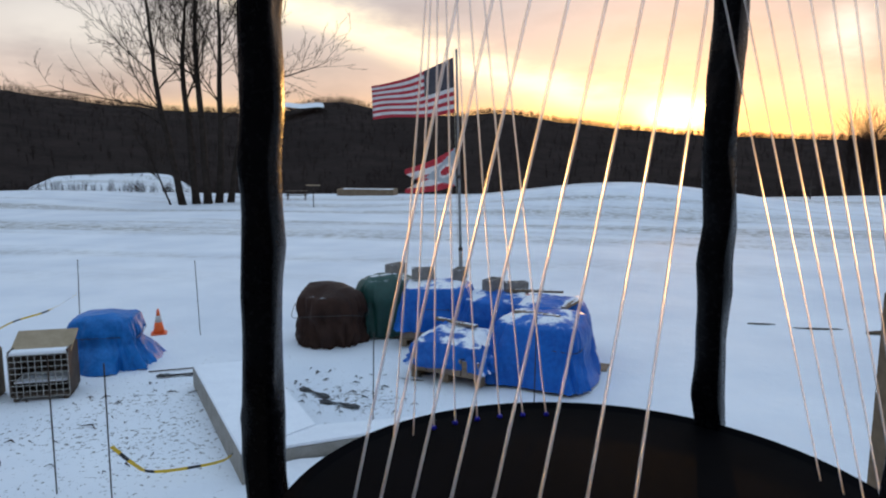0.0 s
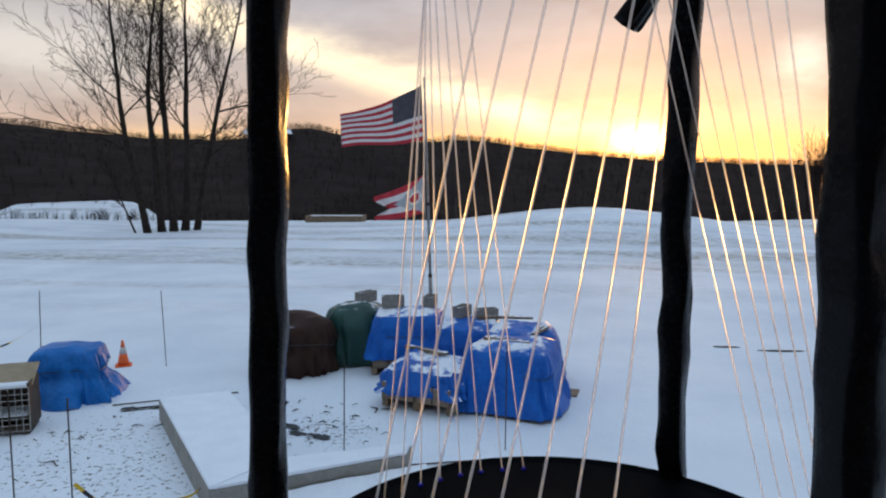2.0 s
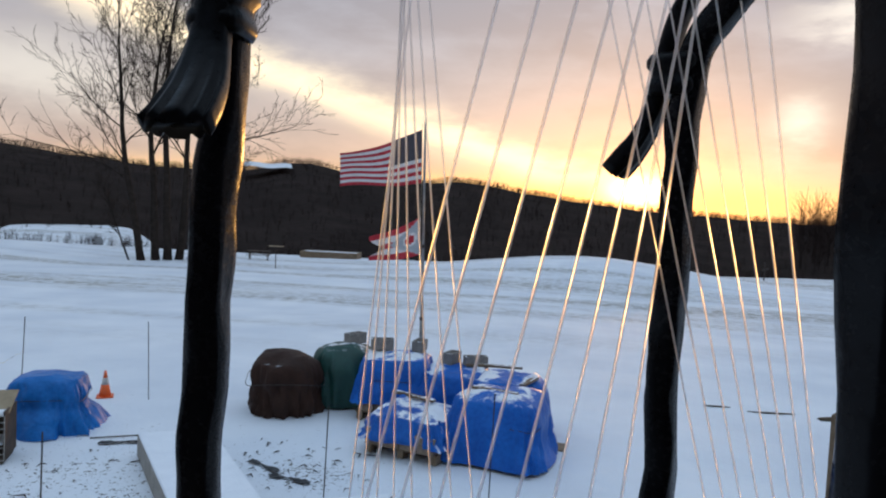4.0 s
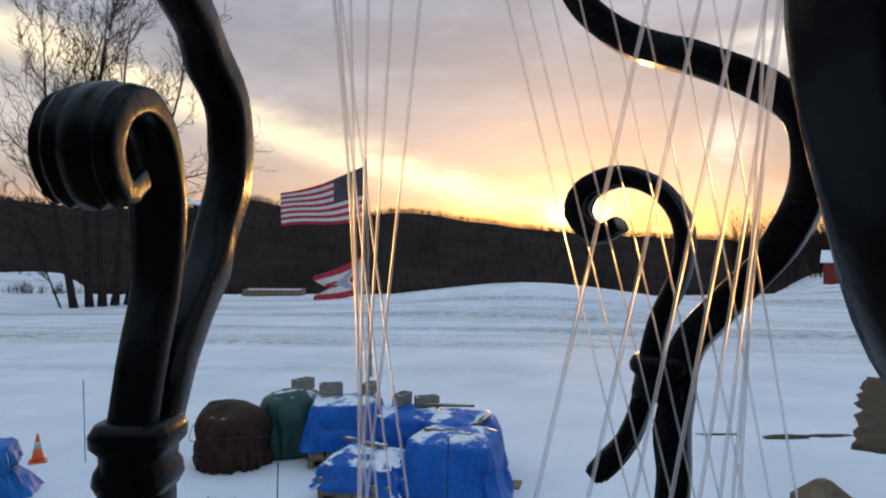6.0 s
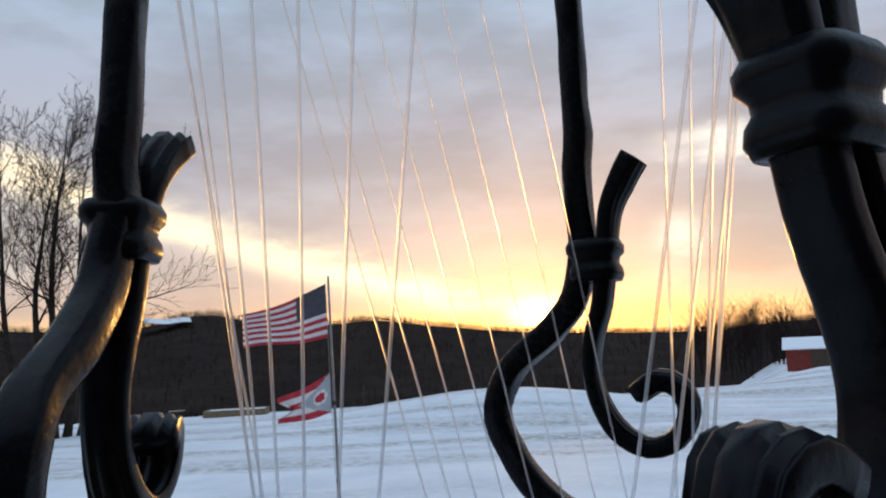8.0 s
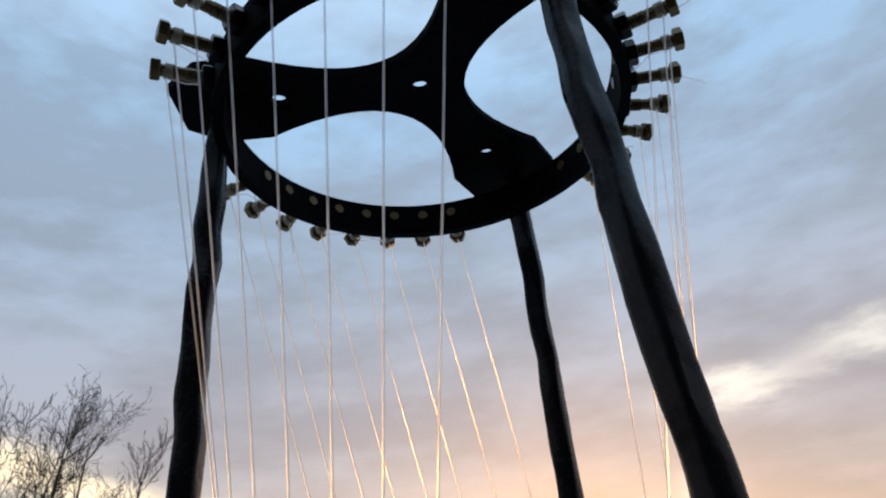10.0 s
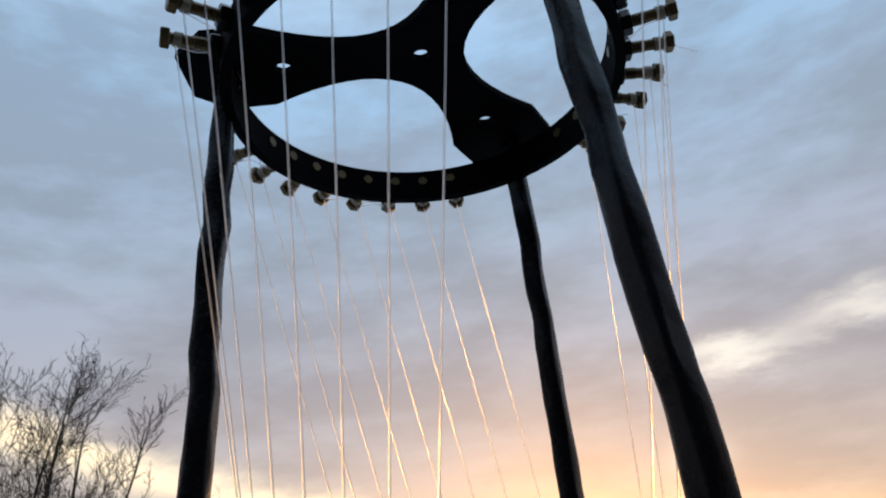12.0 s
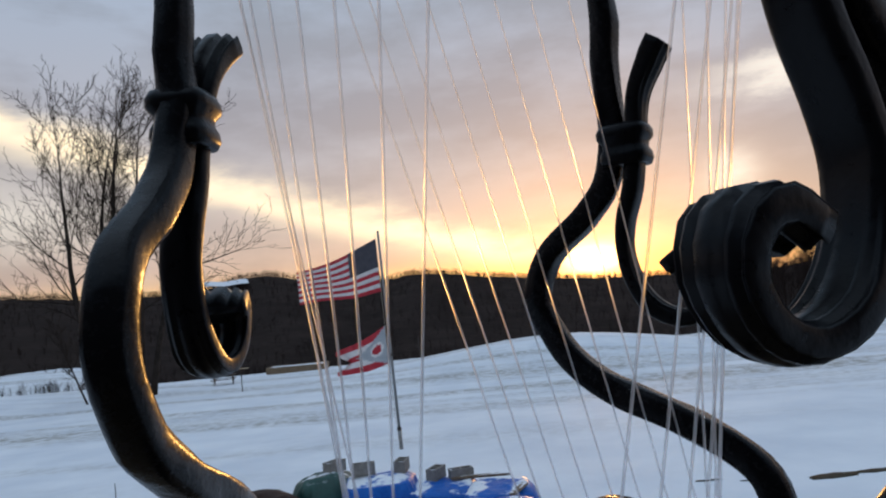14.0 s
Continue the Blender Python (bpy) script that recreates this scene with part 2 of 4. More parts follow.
WOOD = mat("weathered_wood", (0.13, 0.09, 0.055), (0.27, 0.20, 0.13), 5, 0.8, 0, 0.4, 30, 0.006)
DARKWOOD = mat("dark_timber", (0.045, 0.032, 0.022), (0.10, 0.07, 0.05), 5, 0.8, 0, 0.4, 30, 0.006)
PLY = mat("plywood", (0.30, 0.23, 0.14), (0.42, 0.33, 0.22), 4, 0.75, 0, 0.2, 30, 0.004)
WIRE = mat("galvanised_wire", (0.28, 0.27, 0.25), (0.42, 0.41, 0.38), 30, 0.5, 0.6, 0.1)
ORANGE = mat("cone_orange", (0.75, 0.10, 0.015), (0.85, 0.15, 0.03), 8, 0.5, 0, 0.1)
GREY = mat("cone_band", (0.40, 0.38, 0.36), (0.55, 0.52, 0.50), 12, 0.5, 0, 0.1)
STEEL = mat("rebar", (0.03, 0.025, 0.022), (0.07, 0.055, 0.045), 20, 0.7, 0.4, 0.2, 80, 0.002)
YELLOW = mat("caution_tape", (0.62, 0.40, 0.015), (0.78, 0.52, 0.03), 10, 0.45, 0, 0.1)
BLACK = mat("tape_print", (0.015, 0.015, 0.015), (0.03, 0.03, 0.03), 10, 0.5, 0, 0.0)
POLE = mat("pole_metal", (0.17, 0.17, 0.17), (0.28, 0.28, 0.28), 8, 0.4, 0.7, 0.1)
RED = mat("flag_red", (0.36, 0.02, 0.03), (0.5, 0.04, 0.06), 6, 0.8, 0, 0.2)
WHITE = mat("flag_white", (0.60, 0.58, 0.57), (0.74, 0.72, 0.70), 6, 0.8, 0, 0.2)
NAVY = mat("flag_navy", (0.05, 0.05, 0.065), (0.08, 0.078, 0.09), 6, 0.8, 0, 0.2)
FADED = mat("flag_faded", (0.30, 0.33, 0.36), (0.42, 0.45, 0.47), 6, 0.8, 0, 0.2)
BARK = mat("bark", (0.018, 0.014, 0.012), (0.045, 0.036, 0.030), 3, 0.9, 0, 0.6, 14, 0.03, spec=0.1)
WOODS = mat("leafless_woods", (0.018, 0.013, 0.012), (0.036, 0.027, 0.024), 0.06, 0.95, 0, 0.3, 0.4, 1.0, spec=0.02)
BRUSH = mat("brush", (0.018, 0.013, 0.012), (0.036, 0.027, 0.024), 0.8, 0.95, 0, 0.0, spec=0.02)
BARN = mat("barn_red", (0.16, 0.022, 0.016), (0.25, 0.035, 0.025), 2, 0.7, 0, 0.2)
MUD = mat("bare_earth", (0.045, 0.038, 0.027), (0.085, 0.070, 0.050), 2.2, 0.9, 0, 0.6, 9, 0.03, spec=0.1)
PLASTIC = mat("black_plastic", (0.012, 0.012, 0.014), (0.03, 0.03, 0.033), 6, 0.4, 0, 0.4, 20, 0.01)


# ---- mesh helpers ----
def bm_new():
    return bmesh.new()


def finish(name, bm, material, smooth=False):
    me = bpy.data.meshes.new(name)
    bm.normal_update()
    bm.to_mesh(me)
    bm.free()
    for m in material if isinstance(material, (list, tuple)) else [material]:
        me.materials.append(m)
    if smooth:
        me.polygons.foreach_set("use_smooth", [True] * len(me.polygons))
    return me


def part(name, bm, material, parent, label="", smooth=False):
    ob = new(name, finish(name, bm, material, smooth) if isinstance(bm, bmesh.types.BMesh) else bm)
    ob.parent = parent
    if label:
        tagged(ob, label)
    return ob


def thing(name, label, category, m=None, group="", kind=""):
    ob = new(name)
    ob.empty_display_size = 0.1
    if m is not None:
        ob.matrix_basis = m
    return tagged(ob, label, category, group, kind)


def block(bm, c, s, rz=0.0, bevel=0.0, rx=0.0, ry=0.0):
    """A box with centre c and size s, its edges bevelled."""
    m = pose(*c, rx, ry, rz) @ Matrix.Diagonal((*s, 1))
    r = bmesh.ops.create_cube(bm, size=1.0, matrix=m)
    if bevel:
        edges = list({e for v in r["verts"] for e in v.link_edges})
        bmesh.ops.bevel(bm, geom=edges, offset=bevel, segments=1, affect="EDGES")


def tube(bm, pts, radii, sides=6, cap=True):
    """A round bar along pts."""
    pts = [Vector(p) for p in pts]
    rings, ref = [], None
    for i, p in enumerate(pts):
        d = (pts[min(i + 1, len(pts) - 1)] - pts[max(i - 1, 0)]).normalized()
        if ref is None:
            ref = d.orthogonal().normalized()
        ref = (ref - d * ref.dot(d)).normalized()
        o = d.cross(ref)
        r = radii[i] if isinstance(radii, (list, tuple)) else radii
        rings.append([bm.verts.new(p + (ref * math.cos(2 * math.pi * k / sides) + o * math.sin(2 * math.pi * k / sides)) * r) for k in range(sides)])
    for a, b in zip(rings, rings[1:]):
        for k in range(sides):
            bm.faces.new((a[k], a[(k + 1) % sides], b[(k + 1) % sides], b[k]))
    if cap:
        bm.faces.new(rings[0][::-1])
        bm.faces.new(rings[-1])


def spline(pts, step):
    """Points along a smooth curve through rows of numbers, about step apart by their first three."""
    P = np.array(pts, float)
    P = np.vstack([2 * P[0] - P[1], P, 2 * P[-1] - P[-2]])
    out = []
    for i in range(1, len(P) - 2):
        a, b, c, d = P[i - 1 : i + 3]
        n = max(1, int(round(np.linalg.norm(c[:3] - b[:3]) / step)))
        for k in range(n):
            t = k / n
            out.append(0.5 * (2 * b + (c - a) * t + (2 * a - 5 * b + 4 * c - d) * t * t + (3 * b - a - 3 * c + d) * t**3))
    out.append(P[-2])
    return out


def grid(bm, nx, ny, at, mats=None, wrap=False):
    """A sheet of nx by ny quads; at(u, v) gives the place."""
    vs = [[bm.verts.new(at(i / nx, j / ny)) for i in range(nx if wrap else nx + 1)] for j in range(ny + 1)]
    for j in range(ny):
        for i in range(nx):
            k = (i + 1) % nx if wrap else i + 1
            f = bm.faces.new((vs[j][i], vs[j][k], vs[j + 1][k], vs[j + 1][i]))
            if mats:
                f.material_index = mats(i, j)
    return vs


# ---- ground and distance ----
def ground_z(x, y):
    """Height of the snow."""
    r = math.hypot(x, y)
    z = -1.45 * min(1.0, max(0.0, (r - 16) / 55)) - 7.5 * min(1.0, max(0.0, (r - 73) / 62)) * min(1.0, max(0.0, (37 - math.degrees(math.atan2(x, max(y, 0.1)))) / 6)) * (1 - 0.72 * math.exp(-(((math.degrees(math.atan2(x, max(y, 0.1))) + 25.0) / 6.0) ** 6)))
    z += 1.75 * math.exp(-(((x - 13.5) / 11) ** 2) - (((y - 54) / 9) ** 2))
    z += 1.5 * math.exp(-(((x - 58) / 20) ** 2) - (((y - 66) / 16) ** 2))
    z += 1.0 * math.exp(-(((x + 38) / 18) ** 2) - (((y - 60) / 11) ** 2))
    z += 0.10 * noise.noise((x * 0.12, y * 0.12, 0)) * min(1, r / 14) + 0.025 * noise.noise((x * 0.6, y * 0.6, 3))
    return z


def polar_sheet(bm, radii, az_step, height):
    n = int(360 / az_step)
    rows = []
    for r in radii:
        rows.append([bm.verts.new((r * math.sin(2 * math.pi * k / n), r * math.cos(2 * math.pi * k / n), height(r, 360 * k / n))) for k in range(n)])
    for a, b in zip(rows, rows[1:]):
        for k in range(n):
            bm.faces.new((a[k], b[k], b[(k + 1) % n], a[(k + 1) % n]))
    return rows


bm = bm_new()
radii = [1.2 * 1.045**i for i in range(148)] + [900, 1300, 2200, 4000]
rows = polar_sheet(bm, radii, 1.5, lambda r, a: ground_z(r * math.sin(radians(a)), r * math.cos(radians(a))))
bm.faces.new(rows[0])
ground = tagged(new("ground", finish("ground", bm, GROUND, True)), "thin snow over rough grass, dark leaves showing through", "ground", kind="structure")

CREST = [(-180, 3.2), (-60, 5.3), (-40, 5.0), (-32, 4.45), (-26, 3.75), (-20, 3.25), (-14.5, 3.15), (-12.0, 3.45), (-10, 4.05), (-8, 4.15), (-5.5, 3.65), (-2, 3.25), (1.5, 2.98), (3.0, 3.3),
         (5.5, 3.2), (9, 2.65), (13, 2.15), (18, 1.65), (23, 1.4), (30, 1.15), (36, 1.6), (45, 2.2), (60, 3.0), (180, 3.2)]


def crest(a):
    a = (a + 180) % 360 - 180
    return float(np.interp(a, [c[0] for c in CREST], [c[1] for c in CREST])) + 0.10 * noise.noise((a * 0.5, 0, 0))


def hill_z(r, a):
    """Wooded hills all round, rising behind the field."""
    t = min(1.0, max(0.0, (r - 120) / 305))
    top = H + 425 * math.tan(radians(crest(a) - 0.75))
    z = -9.5 + (top + 9.5) * (t * t * (3 - 2 * t) * 0.6 + t * 0.4)
    if r > 425:
        z = top - (r - 425) * 0.05
    return z + 1.2 * noise.noise((r * 0.02, a * 0.15, 0)) * t * (1 - t) * 4


bm = bm_new()
polar_sheet(bm, [112, 122, 135, 145, 160, 180, 205, 235, 270, 310, 350, 390, 425, 470, 560], 1.0, hill_z)
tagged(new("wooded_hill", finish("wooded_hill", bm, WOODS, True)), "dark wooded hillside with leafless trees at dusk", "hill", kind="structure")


def far_woods(name, spots, seed, lo, hi, material, label, twigs=13, thick=1.0):
    """Many leafless trees far off: thin trunks with fans of twigs."""
    rng = random.Random(seed)
    verts, faces = [], []
    for x, y, z in spots:
        h = rng.uniform(lo, hi)
        a = math.atan2(x, y)
        sx, sy = math.cos(a), -math.sin(a)
        for b in range(twigs):
            t0 = rng.uniform(0.1, 0.75) if b else 0.0
            lean = rng.uniform(-0.8, 0.8) * (1 if b else 0.12)
            ln = h * (rng.uniform(0.25, 0.5) if b else 1.0)
            wd = h * (0.008 if b else 0.013) * thick
            dep = rng.uniform(-0.2, 0.2) * h if b else 0.0
            bx, bz = 0.0, t0 * h
            tx, tz = lean * ln, bz + ln * (0.8 if b else 1.0)
            i = len(verts)
            for u, v, q in ((bx - wd, bz, 0), (bx + wd, bz, 0), (tx + wd * 0.25, tz, dep), (tx - wd * 0.25, tz, dep)):
                verts.append((x + sx * u + math.sin(a) * q, y + sy * u + math.cos(a) * q, z + v - 0.4))
            faces.append((i, i + 1, i + 2, i + 3))
    me = bpy.data.meshes.new(name)
    me.from_pydata(verts, [], faces)
    me.materials.append(material)
    return tagged(new(name, me), label, "woods", kind="stuff")


rng = random.Random(5)
spots = []
for _ in range(4500):
    a, r = rng.uniform(-52, 62), 150 + 285 * rng.random() ** 0.7
    spots.append((r * math.sin(radians(a)), r * math.cos(radians(a)), hill_z(r, a)))
for _ in range(5000):
    a, r = rng.uniform(-52, 62), rng.uniform(405, 440)
    spots.append((r * math.sin(radians(a)), r * math.cos(radians(a)), hill_z(r, a)))
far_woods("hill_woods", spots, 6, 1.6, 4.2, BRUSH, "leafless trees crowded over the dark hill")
spots = []
for _ in range(230):
    a, r = rng.uniform(29.5, 50), rng.uniform(185, 240)
    spots.append((r * math.sin(radians(a)), r * math.cos(radians(a)), hill_z(r, a)))
far_woods("tree_line", spots, 7, 10.0, 19.0, BRUSH, "row of bare trees standing behind the field", 34, 0.36)
spots = []
for _ in range(900):
    a, r = rng.uniform(-45, 30), rng.uniform(71, 80)
    spots.append((r * math.sin(radians(a)), r * math.cos(radians(a)), ground_z(r * math.sin(radians(a)), r * math.cos(radians(a)))))
far_woods("field_brush", spots, 8, 0.7, 1.6, BRUSH, "low brown brush along the edge of the field")

bm = bm_new()   # snowy clearings on the hill
for a, r, w, d, lift in ((-11.2, 330, 22, 26, 4.5),):
    grid(bm, 8, 3, lambda u, v: ((r + v * d) * math.sin(radians(a)) + (u - 0.5) * w, (r + v * d) * math.cos(radians(a)), hill_z(r + v * d, a) + lift + 0.35 * math.sin(u * 9)))
tagged(new("hill_clearing", finish("hill_clearing", bm, SNOW)), "small snowy clearing on the wooded hill", "clearing", kind="structure")


# ---- the harp ----
CX, CY, PHI = 0.072, 0.3135, 50.2
harp = thing("wind_harp", "tall black forged iron wind harp with nylon strings", "harp", pose(CX, CY, 2.29))
HZ = H - 2.29                      # level of the lens at the start, over the deck


def forged(bm, rows, step, sides=12, rough=0.05, ribs=0, seed=1):
    """A forged bar. Rows: out from the axis, along the ring, height, width, thickness and depth of the ribs.
    Without ribs it is a square bar with broken corners, dented by hammer blows about 2 cm apart."""
    rng = random.Random(seed)
    pts = spline(rows, step)
    blows = [[rng.uniform(-1, 1) for _ in range(sides + 2)] for _ in range(200)]
    rings, run = [], 0.0
    for i, p in enumerate(pts):
        a, b = pts[max(i - 1, 0)], pts[min(i + 1, len(pts) - 1)]
        run += float(np.linalg.norm(p[:3] - pts[max(i - 1, 0)][:3]))
        f = run / 0.021
        k0, ft = int(f), f - int(f)
        blow = [u * (1 - ft) + v * ft for u, v in zip(blows[k0 % 200], blows[(k0 + 1) % 200])]
        d = Vector((0, b[1] - a[1], b[2] - a[2])).normalized()
        nrm = Vector((0, -d.z, d.y))
        w, t, g = p[3] / 2, p[4] / 2, p[5]
        ring = []
        for k in range(sides):
            q = 2 * math.pi * (k + 0.5) / sides
            cu, cv = math.cos(q), math.sin(q)
            if ribs:
                jw = 1 + rng.uniform(-rough, rough) * 0.3
                u = math.copysign(abs(cu) ** 0.62, cu) * w * jw
                v = math.copysign(abs(cv) ** 0.62, cv) * t * jw
                if g:
                    v += math.copysign(1, cv) * 1.5 * g * (0.5 + 0.5 * math.cos(2 * math.pi * ribs * (u / (2 * w) + 0.5))) * min(1, abs(cv) * 3)
                off = Vector((p[0] + u, p[1], HZ + p[2])) + nrm * v
            else:
                u = math.copysign(abs(cu) ** 0.45, cu) * w
                v = math.copysign(abs(cv) ** 0.45, cv) * t
                dent = 1 + rough * (blow[k] + blow[(k + 1) % sides]) * 0.6
                off = Vector((p[0] + u * dent + 0.0013 * blow[sides], p[1], HZ + p[2])) + nrm * (v * dent + 0.0013 * blow[sides + 1])
            ring.append(bm.verts.new(off))
        rings.append(ring)
    for a, b in zip(rings, rings[1:]):
        for k in range(sides):
            bm.faces.new((a[k], a[(k + 1) % sides], b[(k + 1) % sides], b[k]))
    bm.faces.new(rings[0][::-1])
    bm.faces.new(rings[-1])


W = 0.0188
# the leg's bar: s runs clockwise round the ring, so the local y is -s
MAIN = [(0.158, 0, -HZ), (0.157, 0, -0.8), (0.155, 0, -0.35), (0.152, 0, -0.1), (0.150, 0.001, 0.06), (0.150, 0.002, 0.15), (0.150, 0.004, 0.190), (0.149, 0.012, 0.212), (0.149, 0.032, 0.233), (0.148, 0.054, 0.259),
        (0.147, 0.066, 0.290), (0.147, 0.064, 0.317), (0.147, 0.046, 0.338), (0.147, 0.013, 0.355), (0.147, -0.023, 0.372), (0.147, -0.053, 0.396), (0.147, -0.069, 0.426), (0.147, -0.059, 0.456), (0.146, -0.031, 0.479), (0.145, -0.013, 0.498),
        (0.145, -0.006, 0.523), (0.144, -0.005, 0.56), (0.141, -0.003, 0.65), (0.137, -0.001, 0.78), (0.132, 0, 0.903)]
LOW = [(0.151, -0.039, 0.130, 0.029, 0.007, 0.0022), (0.150, -0.031, 0.139, 0.027, 0.008, 0.002), (0.150, -0.022, 0.152, 0.024, 0.0095, 0.0008), (0.150, -0.0155, 0.170, 0.018, 0.011, 0), (0.150, -0.0125, 0.19, 0.017, 0.011, 0), (0.150, -0.006, 0.218, 0.017, 0.011, 0),
       (0.151, 0.005, 0.246, 0.018, 0.010, 0), (0.152, 0.005, 0.271, 0.021, 0.009, 0.0004), (0.152, -0.008, 0.290, 0.022, 0.008, 0.001), (0.152, -0.029, 0.298, 0.025, 0.0075, 0.0016), (0.152, -0.049, 0.291, 0.026, 0.007, 0.0018),
       (0.152, -0.054, 0.277, 0.026, 0.007, 0.0018), (0.152, -0.043, 0.265, 0.025, 0.007, 0.0016), (0.152, -0.029, 0.271, 0.023, 0.007, 0.001)]
UP = [(0.138, 0.030, 0.574, 0.025, 0.0085, 0.002), (0.140, 0.022, 0.563, 0.023, 0.009, 0.0018), (0.142, 0.013, 0.546, 0.021, 0.010, 0.0006), (0.144, 0.0085, 0.520, 0.017, 0.011, 0), (0.145, 0.003, 0.493, 0.017, 0.011, 0), (0.146, -0.004, 0.474, 0.018, 0.010, 0), (0.147, -0.007, 0.456, 0.018, 0.009, 0),
      (0.147, -0.004, 0.437, 0.018, 0.0085, 0.0006), (0.147, 0.006, 0.420, 0.020, 0.008, 0.0012), (0.1465, 0.022, 0.412, 0.018, 0.0075, 0.0012), (0.146, 0.037, 0.417, 0.0185, 0.007, 0.0014), (0.1455, 0.0445, 0.431, 0.020, 0.007, 0.0016),
      (0.145, 0.041, 0.444, 0.023, 0.007, 0.0018), (0.144, 0.031, 0.448, 0.026, 0.007, 0.0020), (0.143, 0.019, 0.441, 0.028, 0.006, 0.0020)]
# each leg was bent by hand: shifts out from the axis, along the ring and up, by height
KNOTS = (-1.2, -0.1, 0.06, 0.187, 0.300, 0.426, 0.520, 0.650, 0.903)
LEGS = {PHI + 120: ((12, 7.8, 5.4, 1.8, -1.6, -0.3, -1.5, 0.3, 1), (-3, -3.4, -5, -2.6, 0, 0.8, -3.2, 0.4, 0), (0, 0, 0, -2.3, 0, 0, 3.5, 0, 0)),
        PHI: ((-1, -0.7, -0.9, 1.2, -0.3, 1.4, 2.6, 0.4, 1), (-1, -1.8, -3.3, -2.4, -1.7, 2.5, 0.3, 2.5, 4.5), (0, 0, 0, 1.4, 0, 0, -2.8, 0, 0)),
        PHI - 120: ((0, 0, -1.5, -1.5, 1.5, 0, 1.8, 1, 0), (0, 0, 0, 1.0, -0.6, 0, -0.2, -1.3, 0), (0, 0, 0, -1.8, 0, 0, 2.7, 0, 0))}


def bent(leg_angle, r, s, z):
    dr, ds, dz = (float(np.interp(z, KNOTS, row)) / 1000 for row in LEGS[leg_angle])
    return r + dr, s + ds, z + dz


# the curls differ from leg to leg: size and lift of the lower one, size and lift of the upper one, lift of the upper tip
CURLS = {PHI + 120: (0.92, 0.009, 0.84, -0.003, -0.009), PHI: (1.0, 0.0, 1.03, 0.0, 0.0), PHI - 120: (0.95, 0.003, 0.84, 0.001, -0.003)}


def curled(leg_angle, shape):
    """Rows of a scroll as bent on this leg."""
    k1, d1, k2, d2, tip = CURLS[leg_angle]
    rows = []
    for i, (r, q, z, w, t, g) in enumerate(shape):
        if shape is LOW and i >= 7:
            f = min(1.0, (i - 6) / 2)
            k = 1 + (k1 - 1) * f
            q, z = 0.005 + (q - 0.005) * k, 0.282 + (z - 0.282) * k + d1 * f
        elif shape is UP and i >= 7:
            f = min(1.0, (i - 6) / 2)
            k = 1 + (k2 - 1) * f
            q, z = 0.004 + (q - 0.004) * (0.5 + k / 2), 0.432 + (z - 0.432) * k + d2 * f
        elif shape is UP and i < 3:
            z += tip * (3 - i) / 3
        rows.append((*bent(leg_angle, r, q, z), w, t, g))
    return rows


def bar_width(z):
    return float(np.interp(z, (-1.2, 0.3, 0.42, 0.56, 0.9), (0.0174, 0.0174, 0.0164, 0.0148, 0.0138)))


def collar_mesh(r, s, z):
    """A double wrapped band round both bars."""
    bm = bm_new()
    prof = [(-0.0125, 0.0), (-0.0125, 0.003), (-0.009, 0.0052), (-0.005, 0.0045), (-0.002, 0.0022), (0.001, 0.0026), (0.004, 0.0062), (0.008, 0.0066), (0.0115, 0.004), (0.0125, 0.0)]
    n = 28
    rings = []
    for dz, o in prof:
        ring = []
        for k in range(n):
            q = 2 * math.pi * k / n
            cu, cv = math.cos(q), math.sin(q)
            u = math.copysign(abs(cu) ** 0.5, cu) * (0.0096 + 0.7 * o)
            v = math.copysign(abs(cv) ** 0.5, cv) * (0.0110 + 0.7 * o)
            ring.append(bm.verts.new((r + u, -s + v, HZ + z + dz)))
        rings.append(ring)
    for a, b in zip(rings, rings[1:]):
        for k in range(n):
            bm.faces.new((a[k], a[(k + 1) % n], b[(k + 1) % n], b[k]))
    bm.faces.new(rings[0][::-1])
    bm.faces.new(rings[-1])
    return finish("collar", bm, IRON, True)


for n_leg, a in enumerate((PHI, PHI + 120, PHI - 120)):
    bm = bm_new()
    rows = [(*bent(a, r, q, z), bar_width(z)) for r, q, z in MAIN]
    forged(bm, [(r, -q, z, w, w, 0) for r, q, z, w in rows], 0.007, 16, 0.14, seed=3 + n_leg)
    leg = part("leg", bm, HAMMERED, harp, "hammered black iron leg with an S bend", True)
    leg.matrix_basis = pose(0, 0, 0, 0, 0, a)
    for shape in (LOW, UP):
        bm = bm_new()
        forged(bm, [(r, -q, z, w, t, g) for r, q, z, w, t, g in curled(a, shape)], 0.005, 40, 0.03, 5, 4 + n_leg)
        part("scroll", bm, IRON, leg, "", True)
    for spot in ((0.150, -0.005, 0.187), (0.1445, 0.002, 0.520)):
        part("collar", collar_mesh(*bent(a, *spot)), None, leg)

# ring with a three-armed plate on it
RING_R = 0.129
bm = bm_new()
prof = [(RING_R - 0.0035, 0.858), (RING_R + 0.0035, 0.858), (RING_R + 0.0035, 0.884), (RING_R - 0.0035, 0.884)]
grid(bm, 96, 4, lambda u, v: (prof[round(v * 4) % 4][0] * math.cos(2 * math.pi * u), prof[round(v * 4) % 4][0] * math.sin(2 * math.pi * u), HZ + prof[round(v * 4) % 4][1]), wrap=True)
bmesh.ops.remove_doubles(bm, verts=bm.verts, dist=1e-5)
part("ring", bm, IRON_FLAT, harp, "black iron hoop")


